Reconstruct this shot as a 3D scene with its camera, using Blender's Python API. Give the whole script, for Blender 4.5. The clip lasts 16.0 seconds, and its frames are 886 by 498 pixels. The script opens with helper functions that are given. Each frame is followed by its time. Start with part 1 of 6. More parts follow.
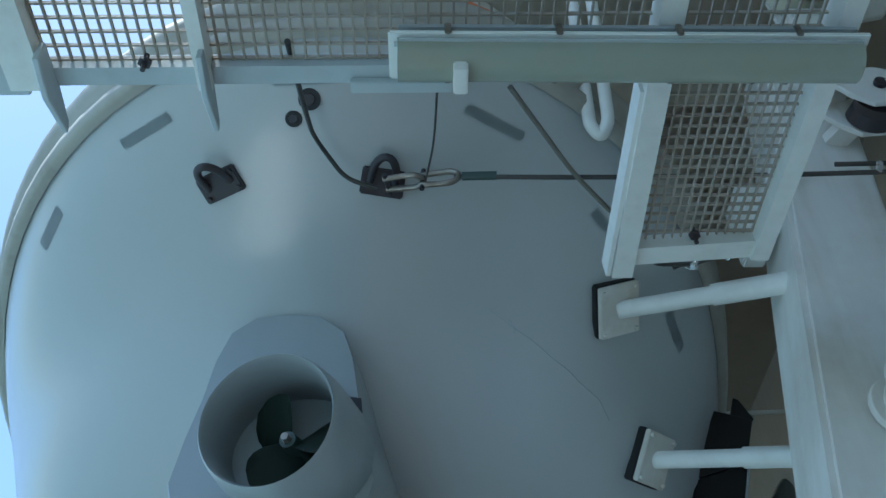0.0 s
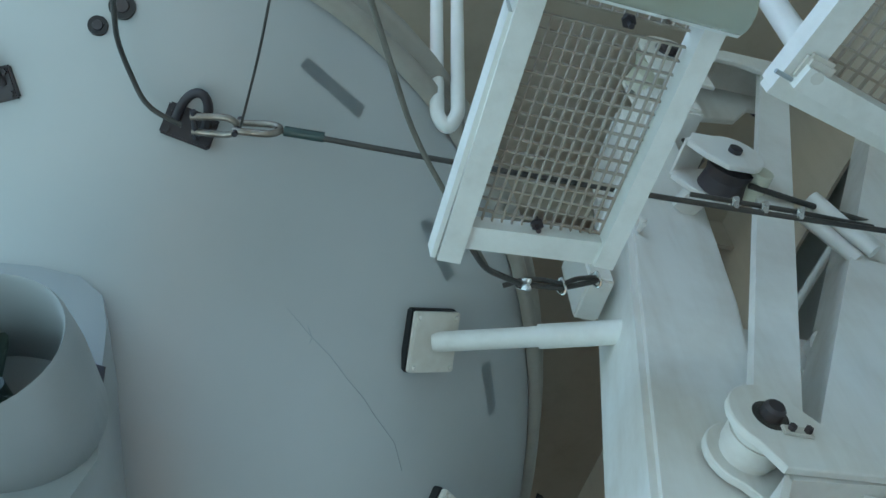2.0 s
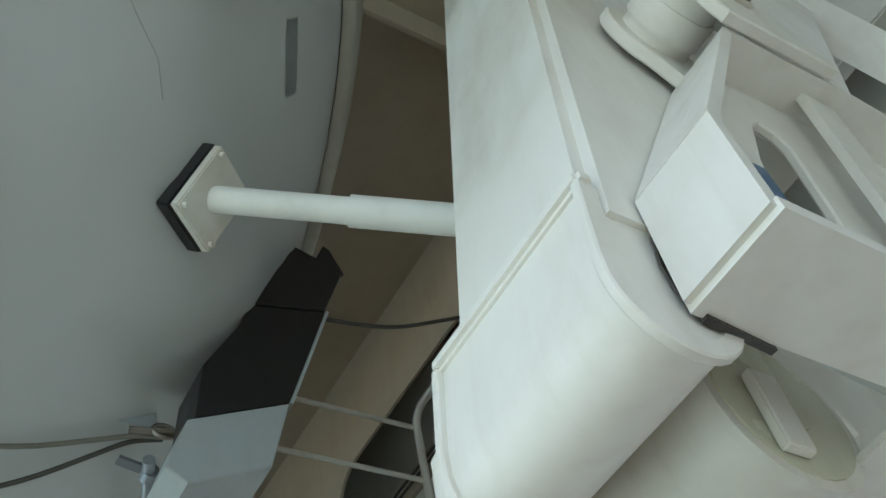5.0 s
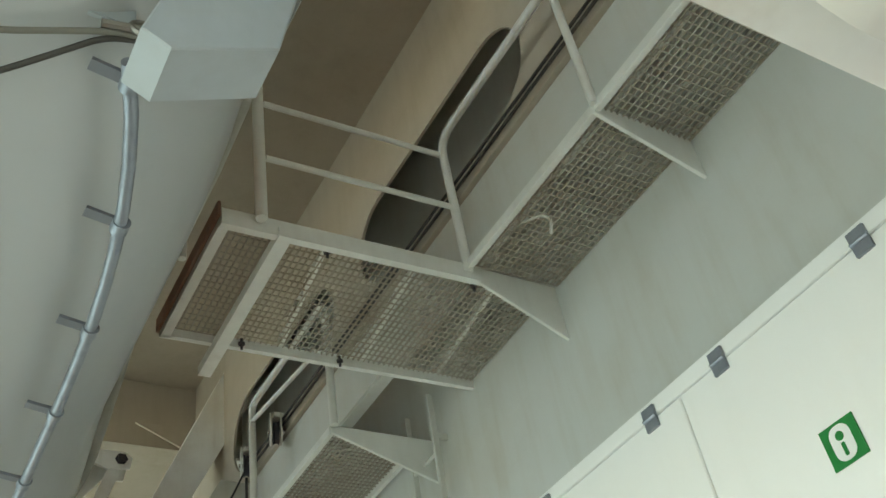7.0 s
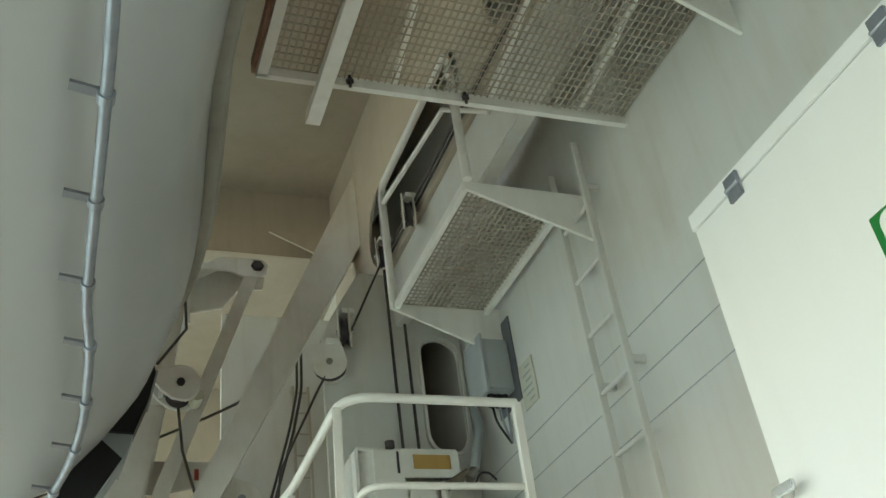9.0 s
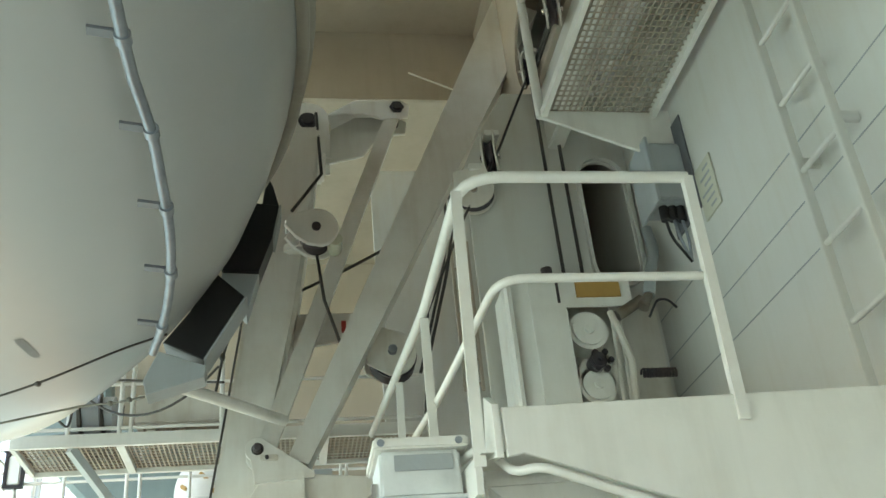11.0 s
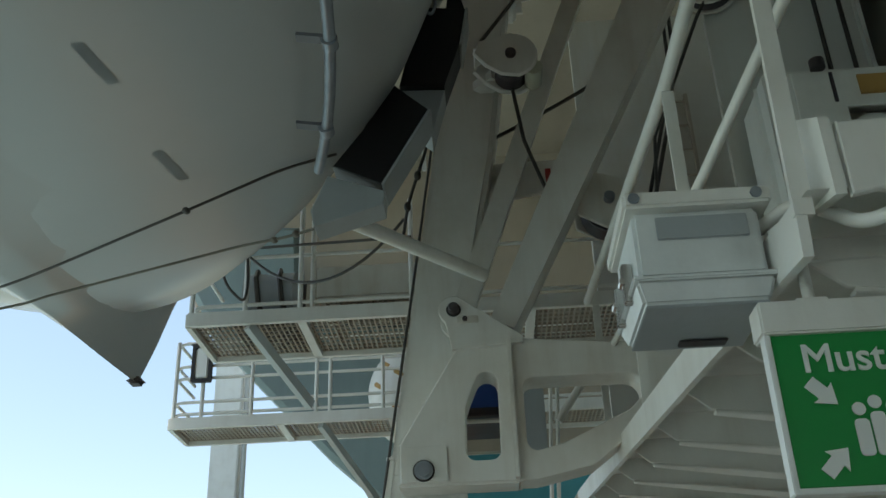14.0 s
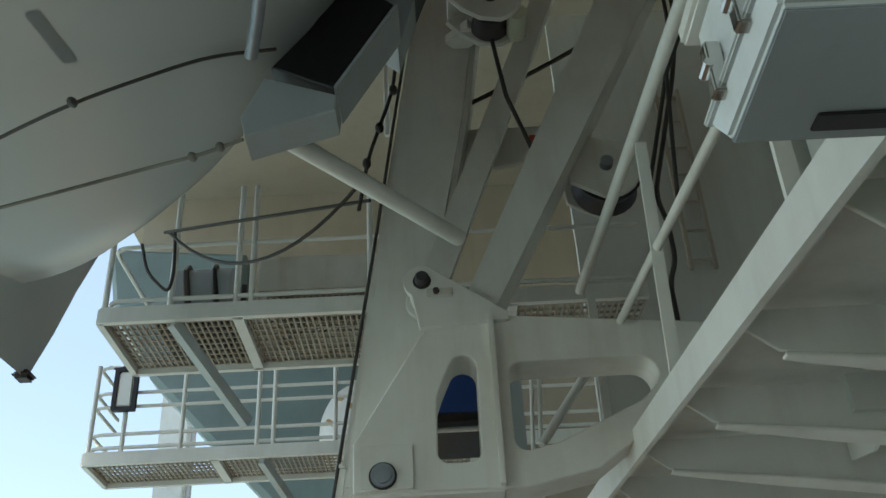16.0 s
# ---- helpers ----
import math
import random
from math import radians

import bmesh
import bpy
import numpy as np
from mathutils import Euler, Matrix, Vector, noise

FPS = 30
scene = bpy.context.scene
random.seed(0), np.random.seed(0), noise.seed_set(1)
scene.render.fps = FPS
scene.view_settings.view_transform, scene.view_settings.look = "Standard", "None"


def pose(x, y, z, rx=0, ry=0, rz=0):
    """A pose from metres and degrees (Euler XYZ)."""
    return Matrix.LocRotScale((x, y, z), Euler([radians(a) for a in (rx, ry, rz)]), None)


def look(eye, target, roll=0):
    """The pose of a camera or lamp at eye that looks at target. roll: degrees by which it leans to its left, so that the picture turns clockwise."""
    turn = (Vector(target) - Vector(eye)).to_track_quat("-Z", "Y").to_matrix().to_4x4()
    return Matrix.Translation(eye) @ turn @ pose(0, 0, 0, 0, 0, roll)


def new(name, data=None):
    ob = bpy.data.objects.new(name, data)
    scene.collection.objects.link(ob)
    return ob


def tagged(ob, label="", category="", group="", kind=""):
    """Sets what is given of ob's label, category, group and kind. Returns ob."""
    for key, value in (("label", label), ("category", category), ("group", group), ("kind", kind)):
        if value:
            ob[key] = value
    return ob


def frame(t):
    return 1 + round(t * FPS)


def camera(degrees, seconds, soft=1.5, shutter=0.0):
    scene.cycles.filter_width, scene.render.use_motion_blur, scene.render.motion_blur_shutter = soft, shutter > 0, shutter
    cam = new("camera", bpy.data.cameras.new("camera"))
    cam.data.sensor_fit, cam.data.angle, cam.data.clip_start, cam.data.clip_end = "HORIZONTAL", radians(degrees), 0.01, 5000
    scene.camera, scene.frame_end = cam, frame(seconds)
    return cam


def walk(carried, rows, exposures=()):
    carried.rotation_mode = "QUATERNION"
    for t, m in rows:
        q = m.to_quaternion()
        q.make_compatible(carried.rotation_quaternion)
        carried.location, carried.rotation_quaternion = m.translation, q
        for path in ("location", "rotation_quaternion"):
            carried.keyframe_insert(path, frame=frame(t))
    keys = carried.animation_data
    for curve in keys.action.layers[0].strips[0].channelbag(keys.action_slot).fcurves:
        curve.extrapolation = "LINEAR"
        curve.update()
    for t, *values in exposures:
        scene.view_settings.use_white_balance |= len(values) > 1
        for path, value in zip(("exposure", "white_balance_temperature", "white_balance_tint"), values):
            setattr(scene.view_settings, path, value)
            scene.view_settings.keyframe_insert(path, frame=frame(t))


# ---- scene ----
cam = camera(49.40, 16.0)
PATH = [
    (0.0, pose(-0.7566, -3.0905, 1.5752, 133.761, 1.470, -0.458)),
    (0.5, pose(-0.7711, -2.8897, 1.5662, 135.613, 1.130, -3.283)),
    (1.0, pose(-0.7173, -2.6585, 1.5403, 137.472, 0.974, -6.598)),
    (1.5, pose(-0.6518, -2.4576, 1.5179, 139.821, 1.348, -10.313)),
    (2.0, pose(-0.6265, -2.2464, 1.5223, 143.688, 2.769, -15.002)),
    (2.5, pose(-0.5516, -2.0113, 1.5268, 148.448, 3.659, -19.990)),
    (3.0, pose(-0.4527, -1.8266, 1.5357, 149.895, 3.959, -23.782)),
    (3.5, pose(-0.4277, -1.5922, 1.5661, 148.462, 5.339, -27.737)),
    (4.0, pose(-0.4114, -1.3645, 1.5817, 146.159, 6.466, -30.185)),
    (4.5, pose(-0.3191, -1.1103, 1.5622, 144.651, 7.454, -30.329)),
    (5.0, pose(-0.2560, -0.8733, 1.5569, 141.747, 8.966, -30.067)),
    (5.2, pose(-0.2641, -0.7405, 1.5402, 140.927, 10.233, -30.054)),
    (7.3, pose(0.1629, -0.0104, 1.5716, 129.830, 8.544, -28.490)),
    (7.5, pose(0.2163, 0.0886, 1.5714, 129.153, 8.467, -27.530)),
    (8.0, pose(0.3612, 0.3117, 1.5744, 127.310, 7.785, -24.755)),
    (8.5, pose(0.4569, 0.5599, 1.5577, 125.644, 7.583, -22.136)),
    (9.0, pose(0.5584, 0.7807, 1.5456, 124.108, 7.081, -19.504)),
    (9.2, pose(0.6063, 0.8513, 1.5410, 123.535, 6.784, -18.340)),
    (11.3, pose(1.0494, 1.8027, 1.5469, 118.295, 5.071, -6.127)),
    (11.5, pose(1.0644, 1.8700, 1.5507, 117.326, 5.034, -4.997)),
    (12.0, pose(1.0574, 2.0159, 1.5517, 115.317, 5.022, -2.635)),
    (12.5, pose(1.0306, 2.1764, 1.5503, 114.369, 4.659, -0.785)),
    (13.0, pose(1.0383, 2.4150, 1.5668, 114.603, 3.671, 1.171)),
    (13.5, pose(1.0291, 2.6011, 1.5801, 115.033, 3.298, 2.770)),
    (14.0, pose(0.9733, 2.8166, 1.5534, 116.613, 2.016, 3.206)),
    (14.5, pose(0.9359, 3.0341, 1.5339, 118.516, 1.427, 3.612)),
    (15.0, pose(0.9128, 3.2785, 1.5324, 119.956, 1.417, 3.072)),
    (15.5, pose(0.8797, 3.5211, 1.5183, 120.591, 1.825, 1.469)),
    (16.0, pose(0.8951, 3.7735, 1.5133, 121.493, 2.727, 0.848)),
]
EXPO = [(0.0, 1.2, 5350, -1), (1.5, 1.7, 5750, 0), (3.5, 2.2, 6500, 3), (5.0, 1.93, 7350, 7), (7.5, 2.8, 8400, 7), (9.0, 2.7, 8400, 7), (11.5, 2.9, 8200, 4), (13.5, 1.4, 7700, 4), (14.5, 1.15, 7300, 3), (16.0, 1.4, 7500, 4)]
SKY = 0.12
SUN = 3.0
walk(cam, PATH, EXPO)

# ---- world and light ----
world = bpy.data.worlds.new("world")
scene.world = world
world.use_nodes = True
wn = world.node_tree
sky = wn.nodes.new("ShaderNodeTexSky")
sky.sky_type = "NISHITA"
sky.sun_disc = False
sky.sun_elevation = radians(74)
sky.sun_rotation = radians(-98.5)
sky.air_density = 1.0
sky.dust_density = 1.5
wn.links.new(sky.outputs[0], wn.nodes["Background"].inputs[0])
wn.nodes["Background"].inputs[1].default_value = SKY

sun_data = bpy.data.lights.new("sun", "SUN")
sun_data.energy = SUN
sun_data.angle = radians(0.6)
sun_data.color = (1.0, 0.95, 0.87)
sun = new("sun", sun_data)
sun.matrix_world = look((-10, -1.5, 35.3), (0, 0, 0))


# ---- materials ----
def principled(name, base, rough=0.5, metal=0.0):
    m = bpy.data.materials.new(name)
    m.use_nodes = True
    b = m.node_tree.nodes["Principled BSDF"]
    b.inputs["Base Color"].default_value = (*base, 1)
    b.inputs["Roughness"].default_value = rough
    b.inputs["Metallic"].default_value = metal
    return m, m.node_tree, b


def mix_rgb(nt, fac, a, b):
    n = nt.nodes.new("ShaderNodeMix")
    n.data_type = "RGBA"
    nt.links.new(fac, n.inputs[0])
    for k, v in ((6, a), (7, b)):
        if isinstance(v, tuple):
            n.inputs[k].default_value = (*v, 1)
        else:
            nt.links.new(v, n.inputs[k])
    return n.outputs[2]


def noise_fac(nt, scale, lo, hi, detail=5.0, stretch=(1, 1, 1), rough=0.6):
    co = nt.nodes.new("ShaderNodeTexCoord")
    mp = nt.nodes.new("ShaderNodeMapping")
    mp.inputs["Scale"].default_value = stretch
    tx = nt.nodes.new("ShaderNodeTexNoise")
    tx.inputs["Scale"].default_value = scale
    tx.inputs["Detail"].default_value = detail
    tx.inputs["Roughness"].default_value = rough
    rg = nt.nodes.new("ShaderNodeMapRange")
    rg.inputs[1].default_value, rg.inputs[2].default_value = lo, hi
    rg.interpolation_type = "SMOOTHSTEP"
    nt.links.new(co.outputs["Object"], mp.inputs[0])
    nt.links.new(mp.outputs[0], tx.inputs[0])
    nt.links.new(tx.outputs[0], rg.inputs[0])
    return rg.outputs[0]


def paint(name, base, dirt, rough=0.42, dirt_amount=0.35, rust=0.0, bump=0.15, scale=2.0, bump_scale=60.0, rvar=0.15):
    """Painted steel or gelcoat: soft grime, drip streaks, rust specks and a fine orange-peel relief."""
    m, nt, b = principled(name, base, rough)
    f1 = noise_fac(nt, scale, 0.36, 0.82, 6.0)
    f2 = noise_fac(nt, 3.0, 0.42, 0.85, 4.0, (3.0, 3.0, 0.35))
    mx = nt.nodes.new("ShaderNodeMath")
    mx.operation = "MULTIPLY_ADD"
    mx.inputs[1].default_value = 0.6
    nt.links.new(f2, mx.inputs[0])
    nt.links.new(f1, mx.inputs[2])
    sc = nt.nodes.new("ShaderNodeMath")
    sc.operation = "MULTIPLY"
    sc.use_clamp = True
    sc.inputs[1].default_value = dirt_amount
    nt.links.new(mx.outputs[0], sc.inputs[0])
    col = mix_rgb(nt, sc.outputs[0], base, dirt)
    if rust:
        f3 = noise_fac(nt, 9.0, 0.80 - rust, 0.86 - rust * 0.5, 8.0, (1, 1, 0.6), 0.75)
        col = mix_rgb(nt, f3, col, (0.20, 0.085, 0.035))
    nt.links.new(col, b.inputs["Base Color"])
    rr = nt.nodes.new("ShaderNodeMapRange")
    rr.inputs[3].default_value, rr.inputs[4].default_value = rough - rvar * 0.45, rough + rvar
    nt.links.new(f1, rr.inputs[0])
    nt.links.new(rr.outputs[0], b.inputs["Roughness"])
    if bump:
        co = nt.nodes.new("ShaderNodeTexCoord")
        nb = nt.nodes.new("ShaderNodeTexNoise")
        nb.inputs["Scale"].default_value = bump_scale
        nb.inputs["Detail"].default_value = 3.0
        bp = nt.nodes.new("ShaderNodeBump")
        bp.inputs["Strength"].default_value = bump
        bp.inputs["Distance"].default_value = 0.004
        nt.links.new(co.outputs["Object"], nb.inputs[0])
        nt.links.new(nb.outputs[0], bp.inputs["Height"])
        nt.links.new(bp.outputs[0], b.inputs["Normal"])
    return m


GRIME = (0.36, 0.31, 0.24)
WHITE = paint("white_paint", (0.84, 0.84, 0.80), GRIME, 0.40, 0.30, 0.02)
DAVITP = paint("davit_paint", (0.82, 0.81, 0.77), (0.40, 0.31, 0.21), 0.42, 0.40, 0.045, 0.22, 1.6, 22.0)
WHITE_OLD = paint("weathered_white_paint", (0.74, 0.73, 0.68), (0.38, 0.28, 0.18), 0.5, 0.5, 0.07)
WALLP = paint("wall_paint", (0.67, 0.675, 0.645), (0.50, 0.43, 0.32), 0.45, 0.45, 0.0, 0.2, 0.9, 25.0)
# Cream paint with the deckhead's brown shade mixed into its colour.
CEILP = paint("shaded_cream_paint", (0.47, 0.41, 0.33), (0.32, 0.26, 0.19), 0.6, 0.4, 0.0, 0.2, 1.2)
LOCKERP = paint("locker_paint", (0.88, 0.89, 0.87), (0.74, 0.73, 0.67), 0.32, 0.2, 0.0, 0.1, 0.7, 60.0, 0.05)
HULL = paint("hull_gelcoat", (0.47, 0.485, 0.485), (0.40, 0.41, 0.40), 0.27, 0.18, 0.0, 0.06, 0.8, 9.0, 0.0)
# Darker version of the hull gelcoat, for skeg and nozzle.
SKEGP = paint("darker_hull_gelcoat", (0.36, 0.385, 0.39), (0.30, 0.32, 0.32), 0.30, 0.4, 0.0, 0.06, 1.5, 9.0, 0.05)
ORANGE = paint("orange_canopy", (0.72, 0.17, 0.03), (0.45, 0.12, 0.04), 0.45, 0.3)
CANOPY = paint("canopy_gelcoat", (0.62, 0.60, 0.54), (0.45, 0.42, 0.36), 0.4, 0.3)
STRAKE = paint("strake_rubber", (0.40, 0.38, 0.33), (0.22, 0.19, 0.15), 0.65, 0.5)
GREYBOX = paint("grey_paint", (0.38, 0.42, 0.44), (0.25, 0.24, 0.22), 0.45, 0.4)
GRATE = paint("grating_paint", (0.40, 0.36, 0.30), (0.24, 0.16, 0.10), 0.55, 0.6, 0.10)
TAPE = paint("reflective_tape", (0.41, 0.44, 0.45), (0.30, 0.32, 0.32), 0.35, 0.4)
RUBBER = paint("black_rubber", (0.012, 0.012, 0.013), (0.03, 0.03, 0.03), 0.6, 0.5)
BLACKP = paint("black_plate", (0.006, 0.006, 0.008), (0.02, 0.02, 0.022), 0.45, 0.5)
DARKM = paint("dark_fitting", (0.03, 0.03, 0.04), (0.10, 0.06, 0.04), 0.5, 0.5)
BRONZE = paint("dark_bronze", (0.05, 0.075, 0.06), (0.03, 0.04, 0.035), 0.4, 0.5)
ROPE = paint("rope", (0.20, 0.19, 0.16), (0.08, 0.07, 0.06), 0.8, 0.6, 0.0, 0.6, 4.0, 220.0)
CABLE = paint("greased_cable", (0.035, 0.033, 0.03), (0.12, 0.10, 0.08), 0.45, 0.5, 0.0, 0.6, 4.0, 220.0)
SLEEVE = paint("green_sleeve", (0.03, 0.06, 0.055), (0.05, 0.06, 0.06), 0.4, 0.3)
DECK = paint("teak_deck", (0.17, 0.10, 0.05), (0.12, 0.07, 0.035), 0.6, 0.6)
LABEL_OR = paint("ochre_plate", (0.50, 0.30, 0.09), (0.35, 0.20, 0.07), 0.5, 0.4)
DIFFUSER = paint("diffuser_plastic", (0.36, 0.39, 0.33), (0.35, 0.34, 0.24), 0.2, 0.45, 0.0, 0.2, 3.0, 40.0, 0.05)
RUSTY = paint("rusty_edge", (0.30, 0.15, 0.10), (0.45, 0.36, 0.30), 0.65, 0.6)
# Grey-green that holds the far fairing's shade in its colour.
SHADEGREY = paint("shaded_grey_green", (0.21, 0.28, 0.28), (0.14, 0.18, 0.18), 0.5, 0.4)
GREYW = paint("box_paint", (0.52, 0.57, 0.585), (0.38, 0.40, 0.40), 0.45, 0.45, 0.0, 0.1, 5.0)
RED = paint("red_paint", (0.45, 0.04, 0.03), (0.3, 0.05, 0.04), 0.45, 0.3)
YELLOWED = paint("yellowed_plastic", (0.62, 0.62, 0.50), (0.42, 0.40, 0.28), 0.3, 0.5)
BLUE = paint("blue_cover", (0.02, 0.08, 0.33), (0.02, 0.05, 0.2), 0.5, 0.3)
TEAL = paint("teal_glass", (0.10, 0.42, 0.50), (0.08, 0.3, 0.36), 0.15, 0.3)
DARKSTEEL = paint("dull_dark_steel", (0.16, 0.17, 0.19), (0.10, 0.10, 0.11), 0.5, 0.5)
JBOXP = paint("cabinet_paint", (0.76, 0.80, 0.80), (0.42, 0.43, 0.42), 0.4, 0.5, 0.02, 0.1, 5.0)
GREEN = paint("sign_green", (0.002, 0.20, 0.045), (0.003, 0.17, 0.04), 0.35, 0.2, 0.0, 0.0)
LITGREEN = paint("lit_sign_green", (0.002, 0.20, 0.045), (0.003, 0.17, 0.04), 0.35, 0.2, 0.0, 0.0)
LITGREEN.node_tree.nodes["Principled BSDF"].inputs["Emission Color"].default_value = (0.0, 0.40, 0.07, 1)
LITGREEN.node_tree.nodes["Principled BSDF"].inputs["Emission Strength"].default_value = 0.02
SIGNW = paint("sign_white", (0.82, 0.84, 0.82), (0.7, 0.72, 0.7), 0.35, 0.2, 0.0, 0.0)
PAPER = paint("notice_paper", (0.62, 0.62, 0.52), (0.45, 0.46, 0.40), 0.6, 0.5)
PLATEBLUE = paint("blue_label", (0.05, 0.12, 0.24), (0.2, 0.3, 0.4), 0.35, 0.6, 0.0, 0.0, 12.0)
GALV = paint("galvanised_steel", (0.30, 0.33, 0.37), (0.22, 0.24, 0.27), 0.42, 0.6, 0.0, 0.1, 14.0)
GALV.node_tree.nodes["Principled BSDF"].inputs["Metallic"].default_value = 0.5
OLDSTEEL = paint("weathered_steel", (0.30, 0.28, 0.25), (0.16, 0.10, 0.06), 0.4, 0.7, 0.06, 0.2, 12.0)
OLDSTEEL.node_tree.nodes["Principled BSDF"].inputs["Metallic"].default_value = 0.7
CHROME = principled("bright_steel", (0.62, 0.61, 0.59), 0.25, 1.0)[0]
SEA = paint("sea_water", (0.15, 0.225, 0.235), (0.12, 0.18, 0.20), 0.15, 0.6, 0.0, 0.0, 0.02)


# ---- mesh helpers ----
def link(name, bm, mat, parent=None, label=""):
    me = bpy.data.meshes.new(name)
    bm.normal_update()
    bm.to_mesh(me)
    bm.free()
    me.materials.append(mat)
    ob = new(name, me)
    if parent is not None:
        ob.parent = parent
    if label:
        ob["label"] = label
    return ob


def part(name, bm, mat, parent, label=""):
    return link(name, bm, mat, parent, label)


def thing(name, label, category, at=(0, 0, 0), group="", kind=""):
    ob = new(name)
    ob.location = at
    return tagged(ob, label, category, group, kind)


def smooth(bm, angle=40):
    lim = radians(angle)
    bm.normal_update()
    for f in bm.faces:
        f.smooth = True
    for e in bm.edges:
        if len(e.link_faces) == 2 and e.calc_face_angle(0) > lim:
            e.smooth = False
    return bm


def bevel(bm, w, seg=2):
    if w > 0:
        es = [e for e in bm.edges if len(e.link_faces) == 2 and e.calc_face_angle(0) > 0.5]
        bmesh.ops.bevel(bm, geom=es, offset=w, segments=seg, affect="EDGES", clamp_overlap=True)
    return smooth(bm)


def box(lo, hi, w=0.006, m=None):
    bm = bmesh.new()
    bmesh.ops.create_cube(bm, size=1)
    for v in bm.verts:
        v.co = Vector([lo[i] + (hi[i] - lo[i]) * (v.co[i] + 0.5) for i in range(3)])
    bevel(bm, w)
    if m is not None:
        bm.transform(m)
    return bm


def basis(a, b, up=(0, 0, 1)):
    z = (Vector(b) - Vector(a)).normalized()
    u = Vector(up)
    if abs(z.dot(u.normalized())) > 0.98:
        u = Vector((0, 1, 0))
    x = u.cross(z).normalized()
    y = z.cross(x)
    return x, y, z


def beam(a, b, w, h, bev=0.01, up=(0, 0, 1), w2=None, h2=None):
    """Box girder from a to b; w across, h along the up side, tapering to w2, h2."""
    x, y, z = basis(a, b, up)
    bm = bmesh.new()
    rings = []
    for p, ww, hh in ((Vector(a), w, h), (Vector(b), w2 or w, h2 or h)):
        rings.append([bm.verts.new(p + x * sx * ww / 2 + y * sy * hh / 2) for sx, sy in ((-1, -1), (1, -1), (1, 1), (-1, 1))])
    for i in range(4):
        bm.faces.new((rings[0][i], rings[0][(i + 1) % 4], rings[1][(i + 1) % 4], rings[1][i]))
    bm.faces.new(rings[0][::-1])
    bm.faces.new(rings[1])
    return bevel(bm, bev)


def rod(a, b, r, n=12, r2=None):
    x, y, z = basis(a, b)
    bm = bmesh.new()
    rings = []
    for p, rr in ((Vector(a), r), (Vector(b), r if r2 is None else r2)):
        rings.append([bm.verts.new(p + (x * math.cos(k * 2 * math.pi / n) + y * math.sin(k * 2 * math.pi / n)) * rr) for k in range(n)])
    for i in range(n):
        bm.faces.new((rings[0][i], rings[0][(i + 1) % n], rings[1][(i + 1) % n], rings[1][i]))
    bm.faces.new(rings[0][::-1])
    bm.faces.new(rings[1])
    return smooth(bm)


def round_path(pts, r, n=5):
    """Turns the corners of a line of points into arcs of about radius r."""
    pts = [Vector(p) for p in pts]
    out = [pts[0]]
    for p, c, q in zip(pts, pts[1:], pts[2:]):
        d1, d2 = (p - c), (q - c)
        k = min(r, d1.length * 0.45, d2.length * 0.45)
        a, b = c + d1.normalized() * k, c + d2.normalized() * k
        for i in range(n + 1):
            s = i / n
            out.append(a * (1 - s) ** 2 + c * 2 * s * (1 - s) + b * s * s)
    out.append(pts[-1])
    return out


def tube(pts, r, n=10, caps=True):
    """A round tube along a line of points, swept with a steady frame."""
    pts = [Vector(p) for p in pts]
    pts = [p for i, p in enumerate(pts) if i == 0 or (p - pts[i - 1]).length > 1e-5]
    bm = bmesh.new()
    t0 = (pts[1] - pts[0]).normalized()
    x = t0.orthogonal().normalized()
    rings = []
    for i, p in enumerate(pts):
        a = pts[max(i - 1, 0)]
        b = pts[min(i + 1, len(pts) - 1)]
        t = (b - a).normalized()
        x = (x - t * x.dot(t)).normalized()
        y = t.cross(x)
        rings.append([bm.verts.new(p + (x * math.cos(k * 2 * math.pi / n) + y * math.sin(k * 2 * math.pi / n)) * r) for k in range(n)])
    for u, v in zip(rings, rings[1:]):
        for i in range(n):
            bm.faces.new((u[i], u[(i + 1) % n], v[(i + 1) % n], v[i]))
    if caps:
        bm.faces.new(rings[0][::-1])
        bm.faces.new(rings[-1])
    return smooth(bm, 50)


def sag(a, b, drop, n=14):
    a, b = Vector(a), Vector(b)
    return [a.lerp(b, i / n) - Vector((0, 0, drop * 4 * (i / n) * (1 - i / n))) for i in range(n + 1)]


def join(*bms):
    out = bmesh.new()
    for b in bms:
        me = bpy.data.meshes.new("tmp")
        b.to_mesh(me)
        b.free()
        out.from_mesh(me)
        bpy.data.meshes.remove(me)
    return out


def arc(cx, cy, r, a0, a1, n=8):
    return [(cx + r * math.cos(radians(a0 + (a1 - a0) * i / n)), cy + r * math.sin(radians(a0 + (a1 - a0) * i / n))) for i in range(n + 1)]


